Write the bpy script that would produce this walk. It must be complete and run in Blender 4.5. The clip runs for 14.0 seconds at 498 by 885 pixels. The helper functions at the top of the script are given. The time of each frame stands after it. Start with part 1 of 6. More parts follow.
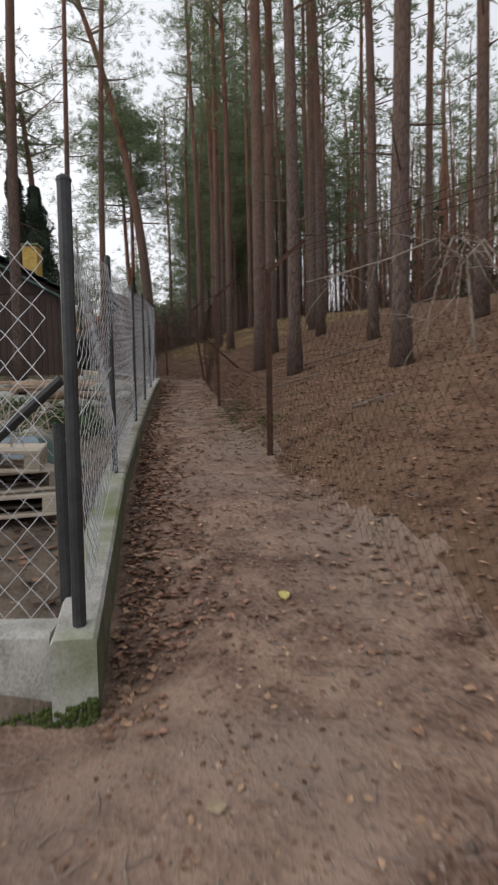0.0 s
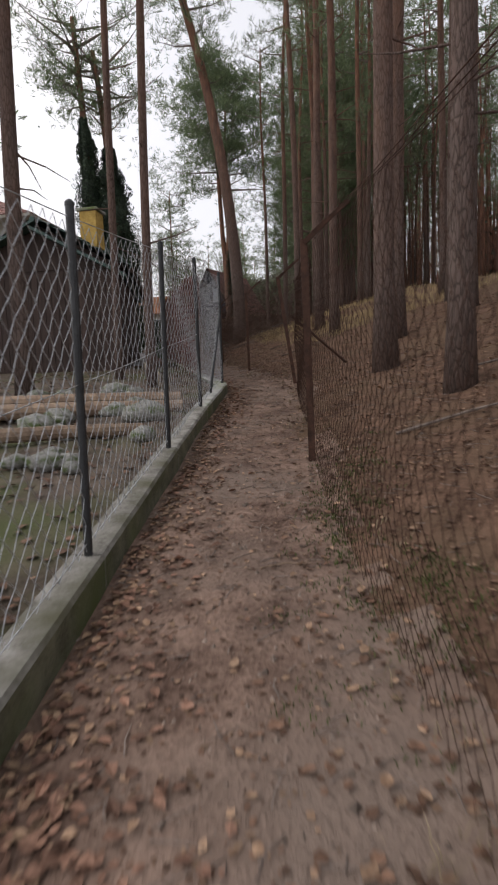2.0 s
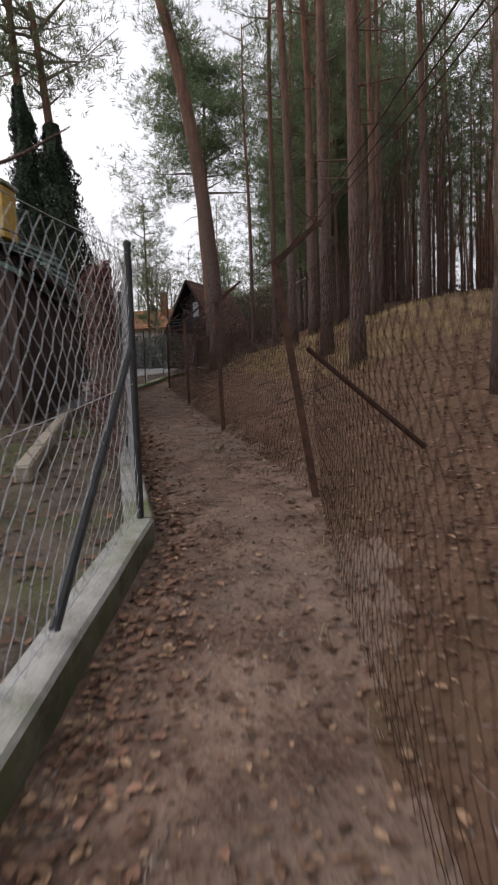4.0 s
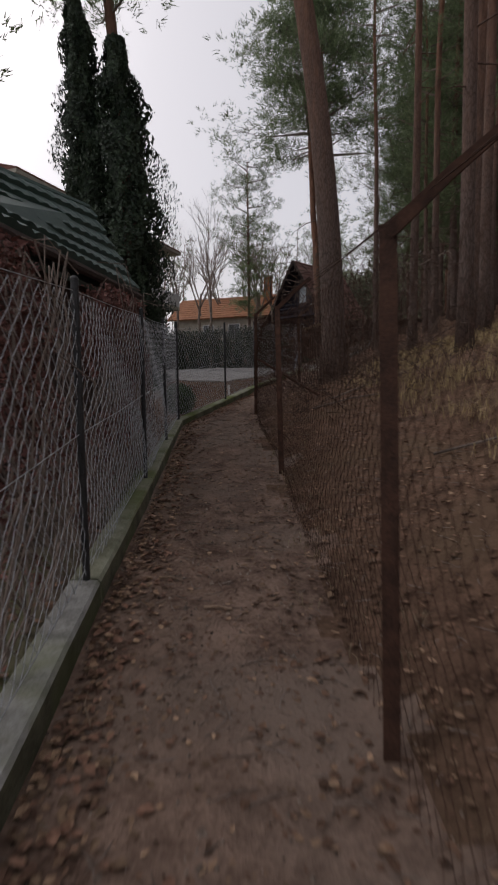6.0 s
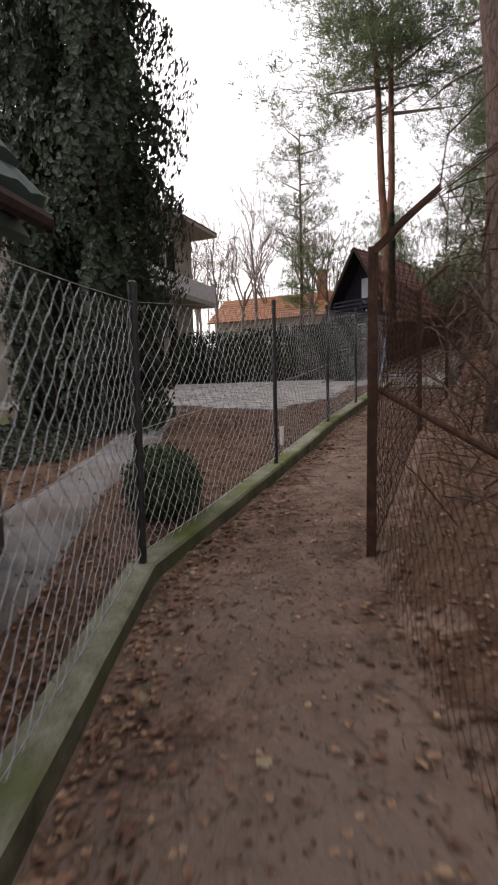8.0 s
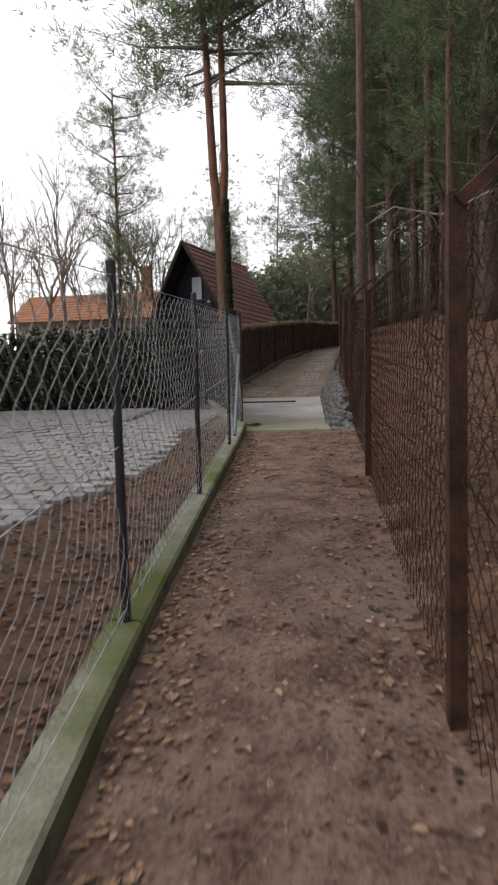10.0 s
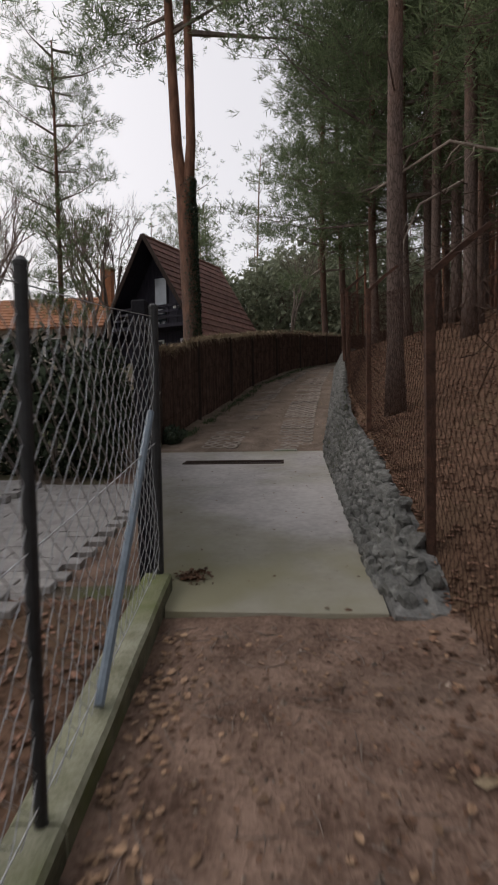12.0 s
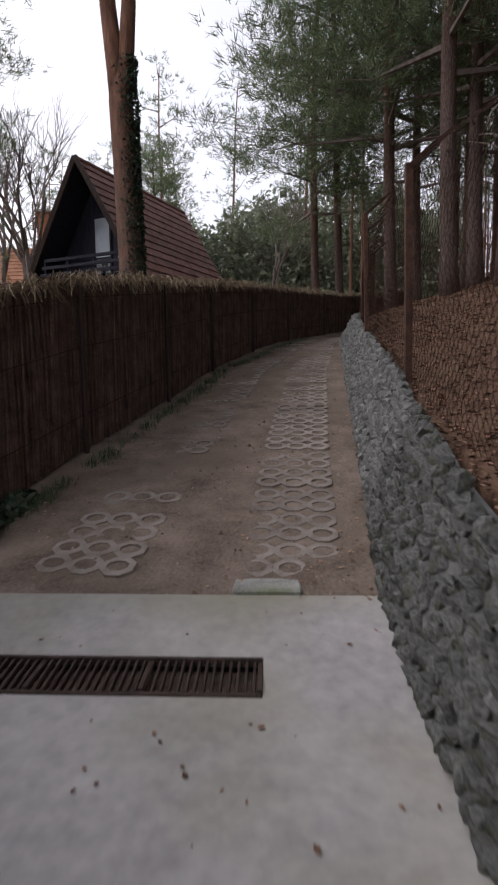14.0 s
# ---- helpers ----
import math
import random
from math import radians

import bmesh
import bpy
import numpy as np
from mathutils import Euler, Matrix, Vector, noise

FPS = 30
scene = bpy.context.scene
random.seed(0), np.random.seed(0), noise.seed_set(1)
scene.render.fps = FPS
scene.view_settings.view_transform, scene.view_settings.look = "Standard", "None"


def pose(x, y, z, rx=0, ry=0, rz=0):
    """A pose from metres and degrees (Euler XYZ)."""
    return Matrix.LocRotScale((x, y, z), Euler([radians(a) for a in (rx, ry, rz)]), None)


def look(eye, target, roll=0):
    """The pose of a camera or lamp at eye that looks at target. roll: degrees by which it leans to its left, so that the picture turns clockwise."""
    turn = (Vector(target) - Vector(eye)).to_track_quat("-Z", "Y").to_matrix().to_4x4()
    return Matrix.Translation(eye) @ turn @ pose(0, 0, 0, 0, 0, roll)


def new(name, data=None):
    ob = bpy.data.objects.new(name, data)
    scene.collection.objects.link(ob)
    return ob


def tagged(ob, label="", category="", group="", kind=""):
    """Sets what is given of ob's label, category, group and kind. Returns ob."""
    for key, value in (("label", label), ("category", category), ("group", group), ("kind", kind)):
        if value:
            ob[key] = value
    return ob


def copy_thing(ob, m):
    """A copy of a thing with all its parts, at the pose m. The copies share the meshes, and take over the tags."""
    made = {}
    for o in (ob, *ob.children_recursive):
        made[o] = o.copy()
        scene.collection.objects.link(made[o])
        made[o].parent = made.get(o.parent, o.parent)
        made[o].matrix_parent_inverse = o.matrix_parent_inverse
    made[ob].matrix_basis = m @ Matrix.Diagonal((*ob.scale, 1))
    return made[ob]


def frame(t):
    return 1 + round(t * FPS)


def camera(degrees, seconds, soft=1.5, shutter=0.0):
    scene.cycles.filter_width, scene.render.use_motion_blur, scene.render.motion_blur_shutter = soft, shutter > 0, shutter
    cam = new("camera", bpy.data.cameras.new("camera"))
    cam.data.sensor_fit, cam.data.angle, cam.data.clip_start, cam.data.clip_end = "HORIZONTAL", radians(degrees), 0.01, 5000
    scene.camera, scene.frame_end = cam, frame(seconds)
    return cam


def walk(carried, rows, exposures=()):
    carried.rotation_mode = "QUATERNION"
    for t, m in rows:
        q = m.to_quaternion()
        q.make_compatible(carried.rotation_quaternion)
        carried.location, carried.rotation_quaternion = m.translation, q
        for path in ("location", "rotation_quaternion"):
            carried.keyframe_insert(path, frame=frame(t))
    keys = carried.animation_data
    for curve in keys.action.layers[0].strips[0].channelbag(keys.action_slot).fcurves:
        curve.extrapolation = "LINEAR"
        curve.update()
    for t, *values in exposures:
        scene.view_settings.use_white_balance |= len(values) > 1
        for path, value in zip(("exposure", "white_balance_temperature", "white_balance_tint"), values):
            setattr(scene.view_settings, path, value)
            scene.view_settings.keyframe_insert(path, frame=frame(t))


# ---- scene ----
cam = camera(48.2, 14.0, soft=2.1, shutter=0.22)
PATH = [
    (0, (1.765, -1.486, 0.548), (1.788, 0.51, 0.425), -1.3),
    (0.5, (1.86, -0.43, 0.747), (1.614, 1.55, 0.605), -1.3),
    (1, (1.851, 0.448, 0.818), (1.566, 2.422, 0.664), -0.8),
    (1.5, (1.785, 1.613, 0.996), (1.456, 3.577, 0.806), -0.7),
    (2, (1.685, 2.882, 1.184), (1.34, 4.842, 0.987), -1.9),
    (2.4, (1.393, 3.967, 1.33), (1.101, 5.939, 1.164), -1.2),
    (2.7, (1.334, 4.615, 1.37), (1.043, 6.589, 1.232), -1.9),
    (4.8, (0.555, 10.287, 2.342), (0.254, 12.258, 2.188), -2.4),
    (5, (0.419, 10.871, 2.415), (0.071, 12.836, 2.277), -1.7),
    (5.5, (0.152, 12.143, 2.631), (-0.371, 14.065, 2.451), -1.2),
    (6, (-0.302, 13.517, 2.767), (-0.951, 15.4, 2.582), -0.8),
    (6.5, (-0.868, 15.046, 2.911), (-1.567, 16.907, 2.695), -0.4),
    (7, (-1.363, 16.492, 3.033), (-2.148, 18.32, 2.828), -1.5),
    (7.5, (-1.992, 17.977, 3.145), (-2.786, 19.803, 2.956), -1.2),
    (8, (-2.661, 19.494, 3.275), (-3.469, 21.316, 3.111), -1.3),
    (8.5, (-3.213, 20.926, 3.454), (-4.007, 22.755, 3.291), -2.3),
    (9, (-3.623, 22.342, 3.59), (-4.125, 24.271, 3.424), -1.3),
    (11.5, (-4.111, 28.333, 4.409), (-4.269, 30.321, 4.262), -1.4),
    (12, (-4.215, 29.809, 4.555), (-4.379, 31.798, 4.432), -1.1),
    (12.5, (-4.233, 31.274, 4.693), (-4.397, 33.263, 4.552), -1.1),
    (13, (-4.264, 32.713, 4.758), (-4.399, 34.698, 4.554), -1.0),
    (13.5, (-4.237, 34.146, 4.86), (-4.37, 36.129, 4.636), -1.4),
    (14, (-4.323, 35.402, 5.006), (-4.411, 37.387, 4.775), -0.6),
]
SCALE = 0.885
EXPOSURES = [(0, -0.05, 6500, 11), (1.5, -0.05, 6500, 13), (2.5, -0.2, 6500, 15), (5, 0.0, 6500, 15), (5.5, -0.6, 6450, 15), (6.0, -0.65, 6500, 17), (6.5, -0.12, 6750, 19), (7.5, 0.25, 6800, 20), (8.5, 0.4, 6700, 18), (9.2, 0.4, 6550, 16), (11.5, -0.2, 6650, 15), (12.0, -0.25, 6650, 15), (12.5, 0.25, 6650, 15), (13.0, 0.72, 6450, 16), (13.5, 0.4, 6300, 17), (14, 0.05, 6250, 18)]
walk(cam, [(t, look(Vector(eye) * SCALE, Vector(target) * SCALE, roll)) for t, eye, target, roll in PATH], EXPOSURES)

# ---- sky, light, exposure ----
world = bpy.data.worlds.new("overcast_sky")
scene.world = world
world.use_nodes = True
wn, wl = world.node_tree.nodes, world.node_tree.links
sky = wn.new("ShaderNodeTexSky")
sky.sky_type, sky.sun_disc = "NISHITA", False
sky.sun_elevation, sky.sun_rotation = radians(38), radians(-60)
sky.air_density, sky.dust_density, sky.ozone_density = 1.2, 4.0, 1.0
pale = wn.new("ShaderNodeHueSaturation")
pale.inputs["Saturation"].default_value = 0.3
wl.new(sky.outputs[0], pale.inputs["Color"])
veil = wn.new("ShaderNodeMix")
veil.data_type = "RGBA"
veil.inputs["Factor"].default_value = 0.55
veil.inputs["B"].default_value = (7.6, 7.8, 8.1, 1)
wl.new(pale.outputs[0], veil.inputs["A"])
wl.new(veil.outputs["Result"], wn["Background"].inputs["Color"])
wn["Background"].inputs["Strength"].default_value = 0.15
sun_data = bpy.data.lights.new("sun", "SUN")
sun_data.energy, sun_data.angle, sun_data.color = 0.9, radians(25), (1.0, 0.96, 0.9)
sun = new("sun", sun_data)
sun.matrix_world = look((-20, -11, 18), (0, 0, 0))

# ---- materials ----
def rgb(c):
    return (c[0], c[1], c[2], 1.0)


def material(name, dark, light, scale=8.0, rough=0.85, bump=0.3, fine=60.0, metal=0.0, stretch=(1, 1, 1), spec=0.3, stain=None, stain_scale=0.9, vary=0.25, island=False, depth=0.02, through_light=0.0):
    """Two-tone surface with broad patches, fine grain and relief; each object is a little different."""
    m = bpy.data.materials.new(name)
    m.use_nodes = True
    nt = m.node_tree
    n, l = nt.nodes, nt.links
    b = n["Principled BSDF"]
    tc = n.new("ShaderNodeTexCoord")
    mp = n.new("ShaderNodeMapping")
    mp.inputs["Scale"].default_value = stretch
    l.new(tc.outputs["Object"], mp.inputs[0])
    a = n.new("ShaderNodeTexNoise")
    a.inputs["Scale"].default_value, a.inputs["Detail"].default_value, a.inputs["Roughness"].default_value = scale, 6.0, 0.62
    g = n.new("ShaderNodeTexNoise")
    g.inputs["Scale"].default_value, g.inputs["Detail"].default_value = fine, 4.0
    for t in (a, g):
        l.new(mp.outputs[0], t.inputs["Vector"])
    mix = n.new("ShaderNodeMath")
    mix.operation = "MULTIPLY_ADD"
    mix.inputs[1].default_value = 0.45
    l.new(g.outputs["Fac"], mix.inputs[0])
    l.new(a.outputs["Fac"], mix.inputs[2])
    ramp = n.new("ShaderNodeValToRGB")
    ramp.color_ramp.elements[0].position, ramp.color_ramp.elements[0].color = 0.52, rgb(dark)
    ramp.color_ramp.elements[1].position, ramp.color_ramp.elements[1].color = 0.9, rgb(light)
    l.new(mix.outputs[0], ramp.inputs[0])
    col = ramp.outputs[0]
    if stain:
        s = n.new("ShaderNodeTexNoise")
        s.inputs["Scale"].default_value, s.inputs["Detail"].default_value = stain_scale, 5.0
        l.new(tc.outputs["Object"], s.inputs["Vector"])
        sr = n.new("ShaderNodeValToRGB")
        sr.color_ramp.elements[0].position, sr.color_ramp.elements[1].position = 0.47, 0.66
        l.new(s.outputs["Fac"], sr.inputs[0])
        mx = n.new("ShaderNodeMix")
        mx.data_type = "RGBA"
        mx.inputs["B"].default_value = rgb(stain)
        l.new(sr.outputs[0], mx.inputs["Factor"])
        l.new(col, mx.inputs["A"])
        col = mx.outputs["Result"]
    if vary:
        if island:
            info = n.new("ShaderNodeNewGeometry").outputs["Random Per Island"]
        else:
            info = n.new("ShaderNodeObjectInfo").outputs["Random"]
        mr = n.new("ShaderNodeMapRange")
        mr.inputs["To Min"].default_value, mr.inputs["To Max"].default_value = 1 - vary, 1 + vary
        l.new(info, mr.inputs["Value"])
        hs = n.new("ShaderNodeHueSaturation")
        l.new(mr.outputs[0], hs.inputs["Value"])
        l.new(col, hs.inputs["Color"])
        col = hs.outputs[0]
    l.new(col, b.inputs["Base Color"])
    b.inputs["Roughness"].default_value, b.inputs["Metallic"].default_value = rough, metal
    b.inputs["Specular IOR Level"].default_value = spec
    bp = n.new("ShaderNodeBump")
    bp.inputs["Strength"].default_value, bp.inputs["Distance"].default_value = bump, depth
    l.new(mix.outputs[0], bp.inputs["Height"])
    l.new(bp.outputs[0], b.inputs["Normal"])
    if through_light:
        tr = n.new("ShaderNodeBsdfTranslucent")
        l.new(col, tr.inputs["Color"])
        ms = n.new("ShaderNodeMixShader")
        ms.inputs[0].default_value = through_light
        l.new(b.outputs[0], ms.inputs[1])
        l.new(tr.outputs[0], ms.inputs[2])
        l.new(ms.outputs[0], n["Material Output"].inputs["Surface"])
    return m


SOIL = material("path_soil", (0.09, 0.055, 0.041), (0.31, 0.212, 0.163), 4.0, 0.95, 1.0, 42, stain=(0.235, 0.175, 0.14), stain_scale=0.8, vary=0, spec=0.12, depth=0.03)
FLOOR = material("forest_floor", (0.07, 0.042, 0.029), (0.205, 0.125, 0.085), 4.0, 0.95, 0.9, 40, stain=(0.15, 0.098, 0.064), stain_scale=1.3, vary=0, spec=0.1, depth=0.04)
EARTH = material("garden_earth", (0.06, 0.046, 0.036), (0.175, 0.138, 0.108), 3.0, 0.95, 0.8, 45, stain=(0.09, 0.10, 0.045), stain_scale=1.1, vary=0, spec=0.12, depth=0.03)
DUST = material("lane_dust", (0.12, 0.09, 0.07), (0.30, 0.235, 0.19), 2.8, 0.95, 0.7, 50, stain=(0.20, 0.155, 0.12), stain_scale=0.9, vary=0, spec=0.12, depth=0.025)
CRUMB = material("soil_crumb", (0.08, 0.055, 0.042), (0.34, 0.27, 0.22), 9, 0.95, 0.3, 50, vary=0.5, island=True)
CONCRETE = material("old_concrete", (0.24, 0.235, 0.21), (0.52, 0.51, 0.48), 5, 0.9, 0.35, 80, stain=(0.17, 0.20, 0.08), stain_scale=1.6, vary=0.12)
# darker olive concrete with greenish patches
KERBSIDE = material("dark_olive_concrete", (0.06, 0.058, 0.035), (0.17, 0.165, 0.11), 5, 0.92, 0.4, 70, stain=(0.09, 0.105, 0.035), stain_scale=1.4, vary=0.12)
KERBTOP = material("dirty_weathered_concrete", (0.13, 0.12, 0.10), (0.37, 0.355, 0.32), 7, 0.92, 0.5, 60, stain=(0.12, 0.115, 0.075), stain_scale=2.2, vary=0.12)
MOSSY = material("mossy_concrete", (0.17, 0.175, 0.11), (0.38, 0.38, 0.29), 5, 0.92, 0.45, 80, stain=(0.13, 0.155, 0.045), stain_scale=1.1, vary=0.12)
SLAB = material("cast_concrete", (0.32, 0.30, 0.29), (0.55, 0.525, 0.505), 0.9, 0.85, 0.25, 16, stain=(0.29, 0.275, 0.185), stain_scale=0.5, vary=0)
PAVER = material("lattice_paver_concrete", (0.18, 0.15, 0.125), (0.34, 0.295, 0.26), 6, 0.92, 0.4, 90, vary=0.2)
GRIT = material("grey_grit_path", (0.15, 0.142, 0.14), (0.30, 0.288, 0.285), 3, 0.92, 0.6, 70, stain=(0.17, 0.14, 0.12), stain_scale=1.2, vary=0)
BLOCK = material("driveway_block", (0.26, 0.248, 0.24), (0.39, 0.375, 0.36), 6, 0.9, 0.3, 90, vary=0.18)
ZINC = material("galvanised_wire", (0.34, 0.35, 0.365), (0.58, 0.60, 0.62), 20, 0.5, 0.05, 120, metal=0.4, vary=0.1, spec=0.5)
RUSTW = material("rusty_wire", (0.028, 0.016, 0.012), (0.075, 0.04, 0.028), 20, 0.9, 0.1, 120, vary=0.15, spec=0.1)
RUSTP = material("rusty_angle_iron", (0.045, 0.026, 0.02), (0.12, 0.062, 0.042), 12, 0.85, 0.3, 90, metal=0.2, vary=0.2)
GATEBLACK = material("matt_black_gate_paint", (0.006, 0.006, 0.009), (0.018, 0.017, 0.022), 12, 0.75, 0.1, 80, vary=0.2, spec=0.2)
BLACKP = material("black_painted_steel", (0.012, 0.013, 0.014), (0.035, 0.036, 0.038), 12, 0.5, 0.1, 80, vary=0.2, spec=0.5)
STONE = material("rubble_stone", (0.085, 0.086, 0.08), (0.235, 0.237, 0.222), 11, 0.9, 0.9, 50, vary=0.25, island=True)
STONEP = material("rubble_stone_piece", (0.09, 0.092, 0.086), (0.265, 0.267, 0.252), 2.2, 0.92, 0.8, 12, vary=0.25, depth=0.06, stain=(0.12, 0.125, 0.085), stain_scale=0.9)
MORTAR = material("wall_mortar", (0.10, 0.10, 0.096), (0.25, 0.25, 0.24), 8, 0.95, 0.9, 60, vary=0)
LEAF = material("dry_oak_leaf", (0.16, 0.09, 0.055), (0.40, 0.265, 0.17), 14, 0.75, 0.2, 60, vary=0.55, island=True)
LEAFRED = material("russet_leaf", (0.12, 0.062, 0.042), (0.31, 0.175, 0.12), 14, 0.8, 0.2, 60, vary=0.5, island=True)
LEAFDARK = material("damp_leaf_mould", (0.085, 0.048, 0.032), (0.235, 0.135, 0.088), 14, 0.85, 0.2, 60, vary=0.5, island=True)
NEEDLE = material("pine_needles", (0.098, 0.13, 0.07), (0.21, 0.265, 0.14), 0.7, 0.7, 0.1, 30, vary=0.4, island=True, through_light=0.5)
IVY = material("ivy_leaf", (0.016, 0.028, 0.018), (0.05, 0.075, 0.042), 2, 0.55, 0.1, 30, vary=0.5, island=True, spec=0.35)
TWIG = material("bare_twig", (0.11, 0.085, 0.07), (0.26, 0.21, 0.18), 6, 0.9, 0.2, 40, vary=0.2)
DARKTWIG = material("brown_dead_twig", (0.05, 0.034, 0.026), (0.13, 0.088, 0.066), 6, 0.9, 0.2, 40, vary=0.3, island=True)
DEADTWIG = material("dead_grey_twig", (0.22, 0.18, 0.15), (0.42, 0.36, 0.30), 6, 0.9, 0.2, 40, vary=0.2)
DRYGRASS = material("dry_grass", (0.30, 0.225, 0.11), (0.55, 0.43, 0.24), 5, 0.9, 0.1, 30, vary=0.35, island=True)
MOSS = material("green_moss", (0.035, 0.055, 0.015), (0.10, 0.125, 0.035), 12, 0.95, 0.8, 70, vary=0.1)
BOARD = material("dark_brown_boards", (0.035, 0.024, 0.02), (0.075, 0.05, 0.042), 3, 0.8, 0.3, 50, stretch=(6, 6, 0.6), vary=0.2)
GREENTILE = material("green_metal_tile", (0.03, 0.062, 0.052), (0.055, 0.1, 0.085), 4, 0.5, 0.15, 60, vary=0.12, spec=0.4)
REDTILE = material("brown_red_tile", (0.17, 0.085, 0.07), (0.32, 0.165, 0.135), 4, 0.8, 0.3, 60, vary=0.22)
ORANGETILE = material("orange_tile", (0.22, 0.095, 0.045), (0.36, 0.165, 0.085), 4, 0.8, 0.3, 60, vary=0.1)
PLASTER = material("cream_plaster", (0.36, 0.325, 0.27), (0.50, 0.46, 0.39), 3, 0.9, 0.15, 70, vary=0.05)
WHITE = material("white_paint", (0.62, 0.62, 0.62), (0.80, 0.80, 0.80), 6, 0.6, 0.05, 70, vary=0.05)
YBRICK = material("yellow_brick", (0.38, 0.235, 0.06), (0.58, 0.39, 0.12), 8, 0.9, 0.3, 60, vary=0.12)
WOODP = material("grey_weathered_plank", (0.26, 0.21, 0.16), (0.48, 0.42, 0.34), 3, 0.85, 0.3, 60, stretch=(1, 8, 8), vary=0.25)
LOG = material("split_log", (0.16, 0.11, 0.08), (0.36, 0.26, 0.18), 8, 0.9, 0.5, 50, vary=0.25)
BRUSH = material("brushwood_twigs", (0.058, 0.035, 0.028), (0.155, 0.098, 0.076), 6, 0.95, 0.4, 50, vary=0.4, island=True)
REED = material("frayed_reed", (0.18, 0.135, 0.085), (0.34, 0.27, 0.18), 6, 0.95, 0.4, 50, vary=0.3, island=True)
CREEPER = material("withered_creeper_leaf", (0.08, 0.036, 0.034), (0.22, 0.105, 0.085), 6, 0.85, 0.2, 50, vary=0.4, island=True)
HEDGE = material("conifer_hedge_leaf", (0.018, 0.028, 0.016), (0.045, 0.062, 0.032), 4, 0.8, 0.2, 50, vary=0.35, island=True)
BOX = material("box_shrub_leaf", (0.025, 0.05, 0.018), (0.07, 0.12, 0.045), 4, 0.6, 0.2, 50, vary=0.35, island=True)
IRON = material("rusted_grate_iron", (0.035, 0.026, 0.022), (0.10, 0.068, 0.055), 12, 0.75, 0.3, 90, metal=0.4, vary=0.15)
DARKPIT = material("near_black_drain", (0.012, 0.010, 0.009), (0.03, 0.025, 0.022), 8, 0.8, 0.3, 60, vary=0)
BLUE = material("blue_grey_steel", (0.13, 0.17, 0.21), (0.20, 0.25, 0.30), 8, 0.5, 0.1, 60, vary=0.1, spec=0.5)
TARP = material("dark_teal_tarp", (0.03, 0.065, 0.06), (0.06, 0.11, 0.10), 5, 0.5, 0.4, 40, vary=0.1)
FARWOOD = material("far_wood_haze", (0.05, 0.05, 0.036), (0.125, 0.12, 0.082), 3, 0.95, 0.2, 40, vary=0.3, island=True)
# foliage green lightened to carry the haze of distance
FARGREEN = material("haze_paled_foliage", (0.18, 0.205, 0.14), (0.34, 0.37, 0.26), 1.2, 0.9, 0.1, 30, vary=0.3, island=True, through_light=0.3)


